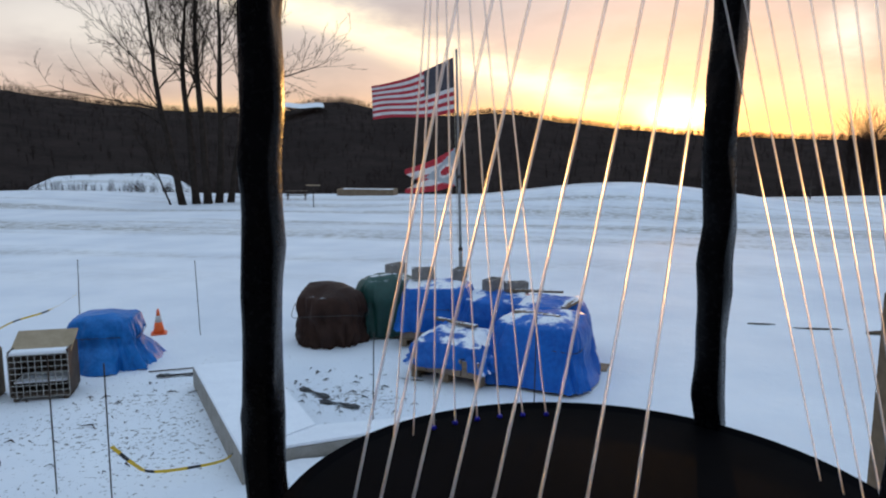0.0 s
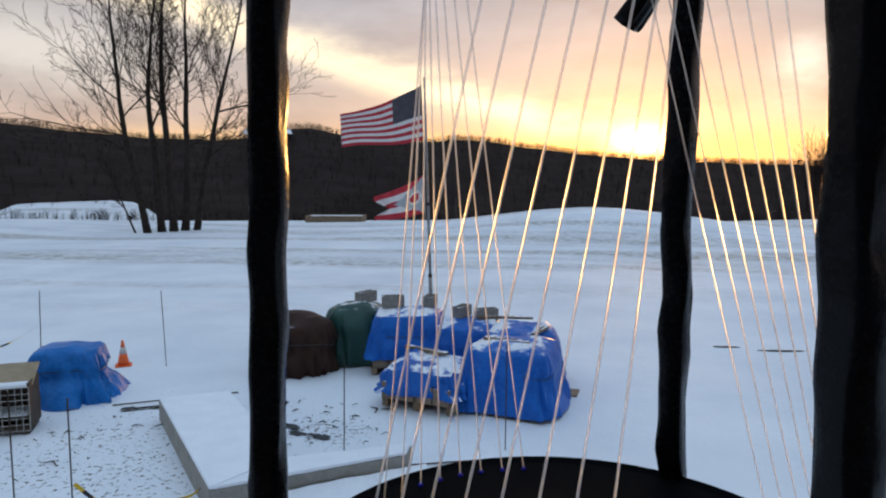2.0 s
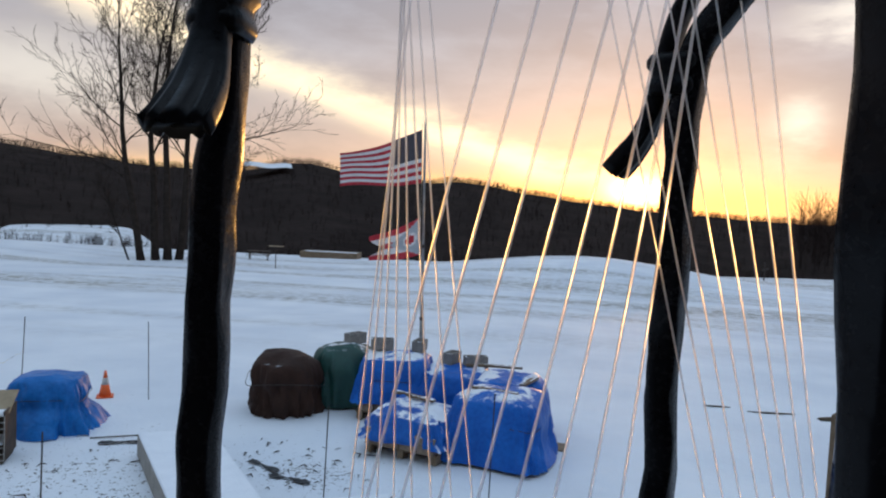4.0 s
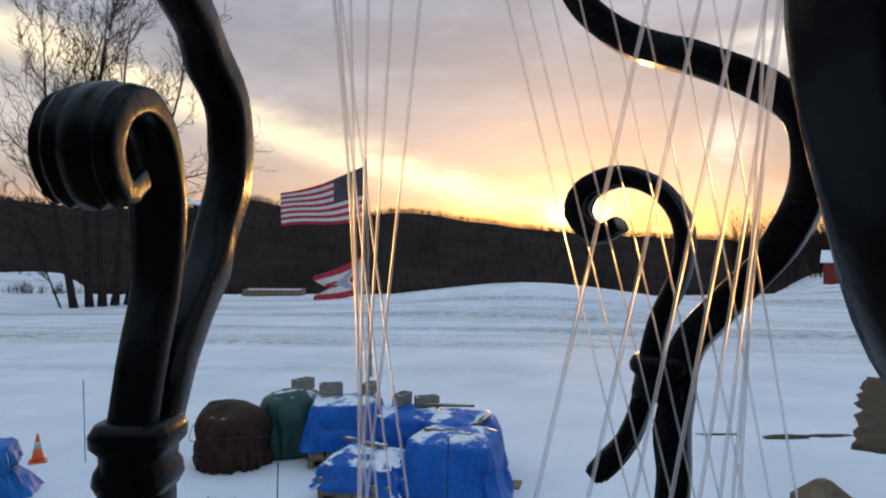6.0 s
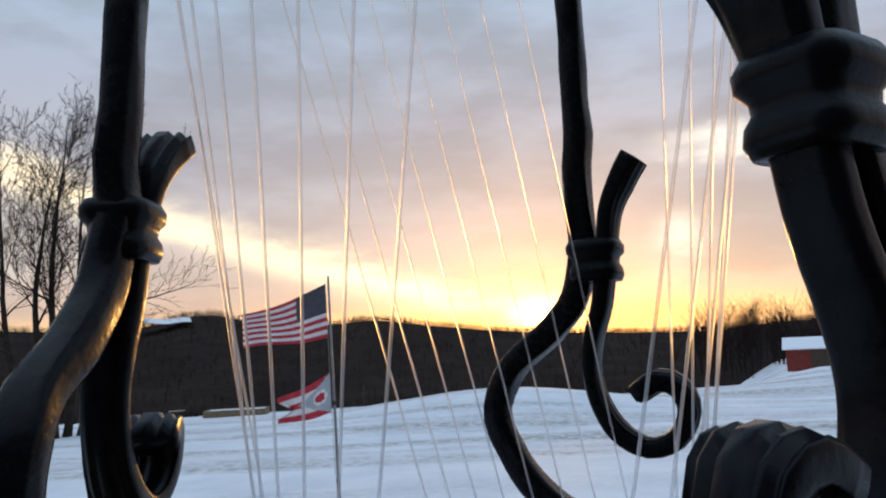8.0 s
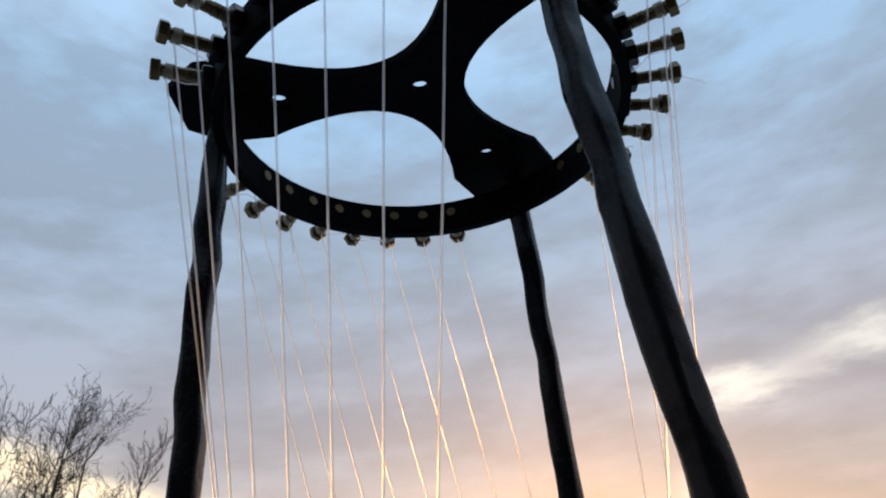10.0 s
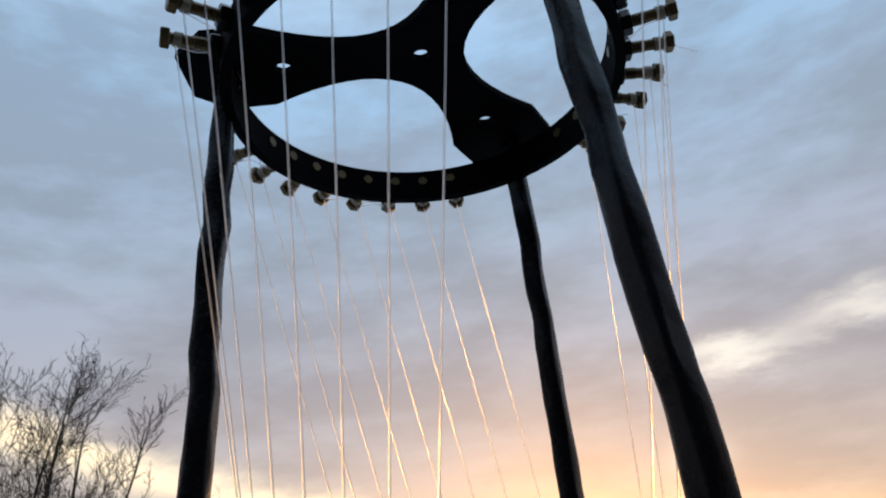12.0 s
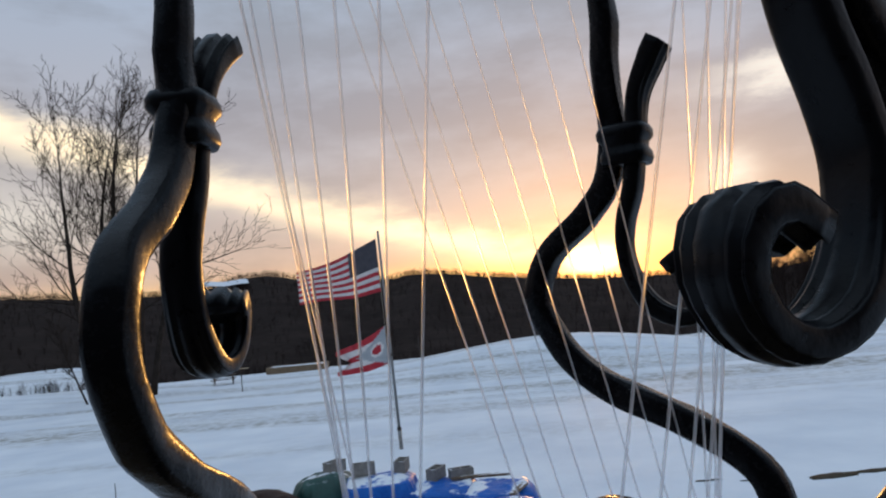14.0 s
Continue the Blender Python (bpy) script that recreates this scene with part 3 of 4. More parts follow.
def plate_outline():
    out = []
    for k in range(3):
        a = radians(PHI + 120 * k)
        er, et = Vector((math.cos(a), math.sin(a), 0)), Vector((-math.sin(a), math.cos(a), 0))
        out += [er * x + et * y for x, y in ((0.108, -0.037), (0.142, -0.037), (0.163, -0.020), (0.163, 0.020), (0.142, 0.037), (0.108, 0.037))]
        a2 = radians(PHI + 120 * (k + 1))
        p0 = er * 0.108 + et * 0.037
        p1 = Vector((math.cos(a2), math.sin(a2), 0)) * 0.108 - Vector((-math.sin(a2), math.cos(a2), 0)) * 0.037
        mid = Vector((math.cos(a + math.pi / 3), math.sin(a + math.pi / 3), 0)) * 0.030
        for i in range(1, 16):
            t = i / 16
            c = mid * 2 - (p0 + p1) * 0.5
            out.append(p0 * (1 - t) ** 2 + c * 2 * t * (1 - t) + p1 * t * t)
    return out


bm = bm_new()
outline = plate_outline()
loops = [outline]
for a, r in ((0, 0), (PHI, 0.0955), (PHI + 120, 0.0955), (PHI - 120, 0.0955)):
    loops.append([Vector((r * math.cos(radians(a)) + 0.0058 * math.cos(q * math.pi / 7), r * math.sin(radians(a)) + 0.0058 * math.sin(q * math.pi / 7), 0)) for q in range(14)])
edges = []
for lp in loops:
    vs = [bm.verts.new((p.x, p.y, HZ + 0.898)) for p in lp]
    edges += [bm.edges.new((vs[i], vs[(i + 1) % len(vs)])) for i in range(len(vs))]
bmesh.ops.triangle_fill(bm, edges=edges, use_beauty=True)
ex = bmesh.ops.extrude_face_region(bm, geom=list(bm.faces))
bmesh.ops.translate(bm, verts=[v for v in ex["geom"] if isinstance(v, bmesh.types.BMVert)], vec=(0, 0, 0.006))
bmesh.ops.recalc_face_normals(bm, faces=bm.faces)
part("top_plate", bm, IRON_FLAT, harp, "black three-armed steel plate with drilled holes")

# drum at the foot of the strings
DZ = -0.177
bm = bm_new()
prof = [(0.0, DZ), (0.146, DZ), (0.152, DZ + 0.002), (0.155, DZ - 0.004), (0.155, DZ - 0.055), (0.148, DZ - 0.06), (0.0, DZ - 0.06)]
grid(bm, 72, 6, lambda u, v: (prof[round(v * 6)][0] * math.cos(2 * math.pi * u), prof[round(v * 6)][0] * math.sin(2 * math.pi * u), HZ + prof[round(v * 6)][1]), wrap=True)
bmesh.ops.remove_doubles(bm, verts=bm.verts, dist=1e-5)
part("drum", bm, IRON_FLAT, harp, "flat black round drum")


def bolt_mesh():
    bm = bm_new()
    r0, zc = RING_R - 0.0045, 0.0
    def hexa(x0, x1, r, n=6):
        tube(bm, [(x0, 0, zc), (x0 + 0.0008, 0, zc), (x1 - 0.0008, 0, zc), (x1, 0, zc)], [r * 0.9, r, r, r * 0.9], n)
    hexa(0.162, 0.1675, 0.0070)
    tube(bm, [(r0, 0, 0), (0.162, 0, 0)], 0.0037, 10)
    for i in range(9):
        x = RING_R + 0.006 + i * 0.0016
        tube(bm, [(x - 0.0007, 0, 0), (x, 0, 0), (x + 0.0007, 0, 0)], [0.0037, 0.0043, 0.0037], 10, False)
    return finish("bolt", bm, BRASS)


def nut_mesh():
    bm = bm_new()
    tube(bm, [(RING_R + 0.0036, 0, 0), (RING_R + 0.0046, 0, 0), (RING_R + 0.0095, 0, 0), (RING_R + 0.0105, 0, 0)], [0.0072, 0.0082, 0.0082, 0.0072], 6)
    return finish("nut", bm, IRON)


def winding_mesh():
    bm = bm_new()
    n = 60
    tube(bm, [(0.155 + 0.005 * i / n, 0.0042 * math.cos(i * 0.62), 0.0042 * math.sin(i * 0.62)) for i in range(n)], 0.0006, 5)
    return finish("winding", bm, WIND, True)


bolt_me, nut_me, wind_me = bolt_mesh(), nut_mesh(), winding_mesh()
rng = random.Random(21)
BZ = 0.8745
for g in range(3):
    mid = PHI + 60 + 120 * g
    for k in range(8):
        a = mid + (k - 3.5) * 10.57 - 0.5
        bolt = part("tuning_bolt", bolt_me, None, harp, "yellowed hex-head bolt used as tuning pin")
        bolt.matrix_basis = pose(0, 0, HZ + BZ, rng.uniform(0, 60), 0, a)
        part("nut", nut_me, None, bolt)
        part("winding", wind_me, None, bolt)
        b = mid - 113.8 + (k - 3.5) * 6.62
        top = Vector((0.1585 * math.cos(radians(a)), 0.1585 * math.sin(radians(a)), HZ + BZ - 0.005))
        low = Vector((0.129 * math.cos(radians(b)), 0.129 * math.sin(radians(b)), HZ - 0.1521))
        low = low + (low - top) * ((low.z - HZ - DZ) / (top.z - low.z))
        bm = bm_new()
        tube(bm, [low, low.lerp(top, 0.5), top], 0.00058, 8)
        part("string", bm, CORD, harp, "taut clear nylon string", True)
        q = radians(rng.uniform(0, 360))
        bm = bm_new()
        tube(bm, [top, top + Vector((math.cos(q) * 0.012, math.sin(q) * 0.012, 0.003)), top + Vector((math.cos(q) * 0.026, math.sin(q) * 0.026, rng.uniform(-0.012, 0.012)))], 0.0006, 5)
        part("string_end", bm, CORD, harp, "", True)
        if 60 < b % 360 < 130:
            bm = bm_new()
            bmesh.ops.create_uvsphere(bm, u_segments=10, v_segments=6, radius=0.0018, matrix=Matrix.Translation(low + Vector((0, 0, 0.001))))
            part("bead", bm, BEAD, harp, "blue bead", True)


# ---- deck under the harp ----
deck = thing("deck", "raised wooden deck that carries the harp", "deck", kind="structure")
for i in range(26):
    bm = bm_new()
    block(bm, (0, 1.72 - 0.145 * i - 0.07, 2.29 - 0.0225), (3.2, 0.139, 0.045), bevel=0.003)
    part("board", bm, WOOD, deck)
for x in (-1.5, 0.0, 1.5):
    bm = bm_new()
    block(bm, (x, -0.16, 2.15), (0.045, 3.68, 0.19))
    part("joist", bm, WOOD, deck)
    for y in (-1.9, 1.5):
        bm = bm_new()
        block(bm, (x, y, 1.0), (0.14, 0.14, 2.11))
        part("pier", bm, WOOD, deck)


# unseen wall, added behind the lens to keep bright sky off the harp's front
sky_blocker = thing("house_wall", "unseen plain dark wall added behind the deck to block sky light", "wall", kind="structure")
for i in range(34):
    bm = bm_new()
    block(bm, (0, -2.12, 0.1 + 0.18 * i), (11, 0.16, 0.178), bevel=0.004, rx=-3)
    part("clapboard", bm, SIDING, sky_blocker)


def post_mesh(w, z0, z1):
    bm = bm_new()
    h = w / 2
    rings = []
    for s, z in ((1, z0), (1, z1 - 0.045), (0.96, z1 - 0.042), (0.30, z1 - 0.004), (0.2, z1)):
        rings.append([bm.verts.new((sx * h * s, sy * h * s, z)) for sx, sy in ((-1, -1), (1, -1), (1, 1), (-1, 1))])
    for a, b in zip(rings, rings[1:]):
        for k in range(4):
            bm.faces.new((a[k], a[(k + 1) % 4], b[(k + 1) % 4], b[k]))
    bm.faces.new(rings[-1])
    bm.faces.new(rings[0][::-1])
    return bm


post = tagged(new("railing_post", finish("railing_post", post_mesh(0.105, 2.29, H - 0.319), WOOD)), "square weathered wooden railing post with a pointed top", "post")
post.matrix_basis = pose(1.158, 1.69, 0, 0, 0, 12)


# ---- the yard ----
def at_ground(x, y, rz=0.0, dz=0.0):
    return pose(x, y, ground_z(x, y) + dz, 0, 0, rz)


def draped(bm, lx, ly, h, seed, fold=0.06, sag=0.08, hem=0.04, lift=0.03, round_=0.42, flare=0.10, dome=0.10, waist=0.0):
    """A tarp thrown over a stack lx by ly by h: lumpy top, folds that deepen to the hem."""
    n, rows_ = 120, 18
    o = seed * 7.3

    def edge(q, grow):
        c, s = math.cos(q), math.sin(q)
        return Vector((math.copysign(abs(c) ** round_, c) * (lx / 2 + grow), math.copysign(abs(s) ** round_, s) * (ly / 2 + grow), 0))

    def place(u, v):
        q = 2 * math.pi * u
        j = v * rows_
        if j <= 12:                       # the sides, from the hem up
            t = j / 12
            f = 1.2 * noise.noise((math.cos(q) * 2.6 + o, math.sin(q) * 2.6, 1.1 * t)) + 0.9 - 2.2 * abs(noise.noise((math.cos(q) * 5.5 + o + t, math.sin(q) * 5.5, 1.6 * t))) + 0.4 * noise.noise((math.cos(q) * 12 + o, math.sin(q) * 12, 3 * t))
            grow = flare * (1 - t) ** 1.5 + fold * f * (1.25 - t) - dome * max(0, t - 0.5) ** 2 * 2.4 - waist * math.exp(-(((t - 0.48) / 0.12) ** 2)) + 0.05 * noise.noise((math.cos(q) * 2 + o, 3 * t, math.sin(q) * 2))
            p = edge(q, grow)
            z = lift + max(0, hem * noise.noise((math.cos(q) * 5 + o, math.sin(q) * 5, 9))) * (1 - t) + t * (h - lift) - 0.04 * (t > 0.95)
            return Vector((p.x, p.y, z + 0.05 * t * noise.noise((p.x * 1.7 + o, p.y * 1.7, 2))))
        t = (j - 12) / (rows_ - 12)
        p = edge(q, -dome * 0.6 - 0.01) * (1 - t)
        return Vector((p.x, p.y, h + dome * 0.45 * (1 - (1 - t) ** 2) - 0.02 + sag * noise.noise((p.x * 1.6 + o, p.y * 1.6, 5)) + 0.06 * (0.3 - abs(noise.noise((p.x * 3.2 + o, p.y * 3.2, 5)))) - 0.03 * (1 - t) ** 6))

    grid(bm, n, rows_, place, wrap=True)
    bmesh.ops.remove_doubles(bm, verts=bm.verts, dist=1e-4)


def tarp_stack(label, m, lx, ly, h, seed, material, base=True, rope=True, **k):
    ob = thing("tarped_stack", label, "tarped stack", m, "stacks under tarps")
    bm = bm_new()
    draped(bm, lx, ly, h, seed, **k)
    part("tarp", bm, material, ob, "", True)
    if base:
        for i in range(5):
            bm = bm_new()
            block(bm, (0, -ly / 2 + 0.05 + i * (ly - 0.1) / 4, 0.125), (lx * 1.0, 0.1, 0.022), bevel=0.003)
            part("slat", bm, WOOD, ob)
        for i in range(3):
            bm = bm_new()
            block(bm, (-lx / 2 + 0.06 + i * (lx - 0.12) / 2, 0, 0.057), (0.09, ly, 0.114), bevel=0.004)
            part("runner", bm, WOOD, ob)
    if rope:
        bm = bm_new()
        pts = [((lx / 2 + 0.03) * math.copysign(abs(math.cos(q)) ** 0.4, math.cos(q)), (ly / 2 + 0.03) * math.copysign(abs(math.sin(q)) ** 0.4, math.sin(q)), h * 0.62 + 0.02 * math.sin(3 * q)) for q in [i * math.pi / 20 for i in range(41)]]
        tube(bm, pts, 0.006, 5)
        part("rope", bm, PLASTIC, ob)
    return ob


tarp_stack("bulky stack wrapped in a dark brown tarp, dusted with snow", at_ground(-1.93, 11.95, 8), 1.22, 1.15, 0.90, 1, BROWN, rope=True, base=False, round_=0.85, fold=0.09, flare=-0.12, lift=0.0, waist=0.05, sag=0.22, dome=0.22)
tarp_stack("stack under a dark green tarp with snow patches", at_ground(-1.0, 12.65, 5), 1.1, 1.1, 0.98, 2, GREEN, round_=0.6, sag=0.16, dome=0.16)
tarp_stack("stack under a creased blue tarp, snow on its top", at_ground(-0.08, 12.05, -6), 1.15, 1.1, 1.02, 3, BLUE, lift=0.28, sag=0.1)
tarp_stack("stack under a sagging blue tarp with snow", at_ground(0.95, 11.75, -8), 1.15, 1.1, 0.84, 9, BLUE, sag=0.12)
tarp_stack("low pallet of stone under a blue tarp heaped with snow", at_ground(0.28, 10.25, -28), 1.15, 1.05, 0.60, 4, BLUE, lift=0.22, sag=0.10, hem=0.08)
tarp_stack("square stack under a tight blue tarp, snow on top", at_ground(1.45, 10.05, -24), 1.25, 1.15, 0.92, 5, BLUE, sag=0.07, flare=0.12)
tarp_stack("stack under a rumpled blue tarp", at_ground(1.75, 11.1, -15), 1.1, 1.0, 0.90, 6, BLUE, sag=0.1)
bale = tarp_stack("rounded load under a clean bright blue tarp tied at its waist", at_ground(-5.22, 10.75, 12), 1.0, 0.84, 0.79, 7, BLUE_CLEAN, base=False, round_=0.6, fold=0.10, flare=0.12, waist=0.10, lift=0.0, sag=0.10)

# stone on the low pallets
for cx, cy, rz in ((0.28, 10.25, -28), (-0.08, 12.05, -6)):
    for i in range(4):
        for j in range(2):
            bm = bm_new()
            block(bm, (0, 0, 0.0), (0.26, 0.22, 0.105 + 0.02 * ((i + j) % 2)), bevel=0.012)
            st = tagged(new("stone", finish("stone", bm, STONE)), "rough cut brown stone stacked on a pallet", "stone", "stones on pallets")
            st.matrix_basis = at_ground(cx, cy, rz) @ pose(-0.41 + 0.275 * i, -0.47, 0.20 + 0.115 * j, 0, 0, 4 * ((i * 3 + j) % 3 - 1))


def cinder_block():
    bm = bm_new()
    for y in (-0.079, 0.079):
        block(bm, (0, y, 0.097), (0.39, 0.032, 0.194), bevel=0.003)
    for x in (-0.179, 0.0, 0.179):
        block(bm, (x, 0, 0.097), (0.032, 0.126, 0.19))
    ob = new("concrete_block", finish("concrete_block", bm, BLOCK))
    return tagged(ob, "grey hollow concrete block weighing down a tarp", "block", "concrete blocks")


first = cinder_block()
spots = [(-0.35, 12.3, 1.04, 5, 0), (0.30, 12.3, 1.02, 75, 0), (0.85, 12.05, 0.88, 60, 0), (1.25, 11.9, 0.86, 10, 0), (-0.85, 12.75, 1.04, 50, 0)]
for i, (x, y, z, rz, rx) in enumerate(spots):
    m = pose(x, y, ground_z(x, y) + z - 0.02 + (0.1 if rx else 0), rx, 0, rz)
    if i:
        copy_thing(first, m)
    else:
        first.matrix_basis = m
for x, y, z, rz, ln in ((1.55, 11.75, 0.90, -8, 0.95), (1.35, 10.0, 0.95, -30, 0.7), (0.2, 10.6, 0.66, -40, 0.8), (1.95, 10.6, 0.93, 60, 0.6)):
    bm = bm_new()
    block(bm, (0, 0, 0), (ln, 0.09, 0.04), bevel=0.004)
    ob = tagged(new("board", finish("board", bm, snow_cap(mat("snowy_board", (0.13, 0.09, 0.055), (0.25, 0.18, 0.12), 5, 0.8), 0.8, 0.5, 4))), "loose wooden board lying on a tarp", "board", "loose boards")
    ob.matrix_basis = pose(x, y, ground_z(x, y) + z + 0.01, 0, 0, rz)
bm = bm_new()
block(bm, (0, 0, 0.01), (0.75, 0.35, 0.02), bevel=0.003)
ob = tagged(new("plank", finish("plank", bm, WOOD)), "flat plank showing from under a stack", "plank")
ob.matrix_basis = at_ground(2.15, 10.5, -20)

# raised slab with snow on it
slab = thing("slab", "raised concrete slab under smooth snow", "slab", kind="structure")


def prism(bm, ring, z0, z1, grow=0.0):
    c = sum(ring, Vector()) / len(ring)
    lo = [bm.verts.new((p.x + (p - c).normalized().x * grow, p.y + (p - c).normalized().y * grow, z0)) for p in ring]
    hi = [bm.verts.new((p.x + (p - c).normalized().x * grow, p.y + (p - c).normalized().y * grow, z1)) for p in ring]
    n = len(ring)
    for k in range(n):
        bm.faces.new((lo[k], lo[(k + 1) % n], hi[(k + 1) % n], hi[k]))
    bm.faces.new(hi)
    bm.faces.new(lo[::-1])
    bmesh.ops.recalc_face_normals(bm, faces=bm.faces)


corner = [Vector((x, y, 0)) for x, y in ((-3.52, 9.66), (-2.02, 6.75), (-0.08, 7.55), (-0.03, 7.82), (-1.39, 7.50), (-2.60, 9.90))]
for pick in ((0, 1, 4, 5), (1, 2, 3, 4)):      # the broad slab and the narrow strip that runs on from it
    bm = bm_new()
    prism(bm, [corner[k] for k in pick], -0.1, 0.30)
    part("side", bm, CONCRETE, slab)
    bm = bm_new()
    prism(bm, [corner[k] for k in pick], 0.30, 0.335, -0.010)
    bmesh.ops.bevel(bm, geom=[e for e in bm.edges], offset=0.012, segments=2, affect="EDGES")
    part("snow_cover", bm, SNOW, slab, "smooth fresh snow")
bm = bm_new()      # snow drifted against the strip
grid(bm, 24, 8, lambda u, v: Vector((-1.62 + 1.75 * u + 0.20 * v, 6.88 + 0.73 * u - 0.52 * v, 0.19 * (1 - v) ** 1.4 - 0.012 + 0.02 * noise.noise((u * 7, v * 3, 0)) * (1 - v))))
part("snow_drift", bm, SNOW, slab, "", True)
for (x0, y0), (x1, y1) in (((-1.5, 6.85), (-0.3, 7.30)), ((-0.1, 7.95), (0.75, 8.05)), ((-4.4, 10.25), (-2.7, 10.75)), ((-4.2, 10.05), (-2.9, 10.45))):
    bm = bm_new()
    tube(bm, [(x0, y0, ground_z(x0, y0) + 0.02), (x1, y1, ground_z(x1, y1) + 0.012)], 0.011, 6)
    tagged(new("form_bar", finish("form_bar", bm, DARKWOOD)), "thin dark bar lying on the snow", "bar", "bars on the snow")
rng = random.Random(31)
for i in range(80):     # leaves, twigs and scraps of plastic in the snow
    x, y = (rng.uniform(-2.2, -0.3), rng.uniform(8.6, 10.4)) if i % 2 else (rng.uniform(-6, -2.6), rng.uniform(6.3, 10))
    bm = bm_new()
    a = rng.uniform(0, 6.28)
    ln = rng.uniform(0.04, 0.13) * (2.6 if i % 9 == 0 else 1)
    z = ground_z(x, y) + 0.012
    tube(bm, [(x, y, z), (x + ln * 0.5 * math.cos(a), y + ln * 0.5 * math.sin(a), z + 0.02), (x + ln * math.cos(a + 0.5), y + ln * math.sin(a + 0.5), z)], [0.004, 0.007 if i % 3 else 0.012, 0.003], 6)
    tagged(new("debris", finish("debris", bm, PLASTIC if i % 4 == 1 else STEEL)), "dark twig or scrap lying in the snow", "debris", "scraps in the snow")
for cx, cy, ax in ((-1.75, 9.35, 2.4), (-1.35, 8.95, 2.7), (-3.9, 10.1, 0.2)):
    bm = bm_new()
    grid(bm, 12, 5, lambda u, v: Vector((0.6 * (u - 0.5), 0.07 * (v - 0.5) * (1 + 0.6 * math.sin(9 * u)) + 0.05 * noise.noise((u * 3, cx, 1)), 0.015 + 0.06 * abs(noise.noise((u * 6 + cx, v * 3, 0))))))
    ob = tagged(new("plastic_sheet", finish("plastic_sheet", bm, PLASTIC, True)), "crumpled strip of black plastic in the snow", "plastic sheet", "plastic scraps")
    ob.matrix_basis = at_ground(cx, cy, math.degrees(ax))

# crate with a wire front
crate = thing("wire_crate", "plywood crate with a wire mesh front, snow inside", "crate", at_ground(-5.42, 9.35, 14) @ Matrix.Scale(0.84, 4))
for nm, c, s, mt in (("side", (-0.42, 0, 0.45), (0.03, 0.62, 0.74), DARKWOOD), ("side", (0.42, 0, 0.45), (0.03, 0.62, 0.74), DARKWOOD), ("back", (0, 0.3, 0.45), (0.81, 0.02, 0.74), DARKWOOD),
                     ("floor", (0, 0, 0.09), (0.87, 0.62, 0.03), DARKWOOD), ("runner", (-0.36, 0, 0.035), (0.08, 0.6, 0.075), DARKWOOD), ("runner", (0.36, 0, 0.035), (0.08, 0.6, 0.075), DARKWOOD)):
    bm = bm_new()
    block(bm, c, s, bevel=0.004)
    part(nm, bm, mt, crate)
bm = bm_new()
block(bm, (0, 0.10, 0.87), (0.90, 0.56, 0.025), bevel=0.003, rx=24)
part("lid", bm, PLY, crate, "pale plywood lid")
bm = bm_new()
block(bm, (0, -0.22, 0.775), (0.84, 0.20, 0.07), bevel=0.02)
part("snow_heap", bm, SNOW, crate, "snow on the crate")
bm = bm_new()
block(bm, (0, -0.02, 0.30), (0.78, 0.5, 0.03), bevel=0.01)
part("shelf", bm, SNOW, crate, "snow-covered inner shelf")
for i in range(10):
    bm = bm_new()
    tube(bm, [(-0.43 + 0.0955 * i, -0.325, 0.06), (-0.43 + 0.0955 * i, -0.325, 0.76)], 0.007, 6)
    part("wire", bm, WIRE, crate)
for j in range(8):
    bm = bm_new()
    tube(bm, [(-0.44, -0.333, 0.07 + 0.098 * j), (0.44, -0.333, 0.07 + 0.098 * j)], 0.007, 6)
    part("wire", bm, WIRE, crate)
bm = bm_new()
block(bm, (0, 0, 0.33), (0.36, 0.5, 0.66), bevel=0.02)
ob = tagged(new("timber_box", finish("timber_box", bm, WOOD)), "weathered timber box beside the crate", "box")
ob.matrix_basis = at_ground(-6.15, 9.15, 12)

# traffic cone
cone = thing("traffic_cone", "orange traffic cone with a dull grey band", "cone", at_ground(-5.13, 12.5, 20))
bm = bm_new()
block(bm, (0, 0, 0.012), (0.27, 0.27, 0.024), bevel=0.008)
part("base", bm, ORANGE, cone)
for nm, z0, z1, mt in (("body", 0.024, 0.22, ORANGE), ("band", 0.22, 0.34, GREY), ("tip", 0.34, 0.46, ORANGE)):
    bm = bm_new()
    rr = lambda z: 0.105 - 0.195 * z
    tube(bm, [(0, 0, z0), (0, 0, (z0 + z1) / 2), (0, 0, z1)], [rr(z0), rr((z0 + z1) / 2), rr(z1)], 24)
    part(nm, bm, mt, cone, "", True)

# stakes with caution tape
STAKES = [(-6.32, 12.04, 1.45, 2.0), (-4.34, 12.37, 1.35, -1.5), (-3.17, 6.40, 1.38, 0.5), (-3.78, 6.55, 1.40, 0.5), (-0.82, 8.0, 1.25, 1.0), (1.12, 8.35, 1.35, 0.5)]
for x, y, h, lean in STAKES:
    bm = bm_new()
    tube(bm, [(0, 0, -0.1), (0, 0, h * 0.5), (0.0, 0, h)], 0.0075, 6)
    st = tagged(new("steel_stake", finish("steel_stake", bm, STEEL)), "thin rusty steel stake standing in the snow", "stake", "steel stakes")
    st.matrix_basis = pose(x, y, ground_z(x, y), 0, lean, 0)


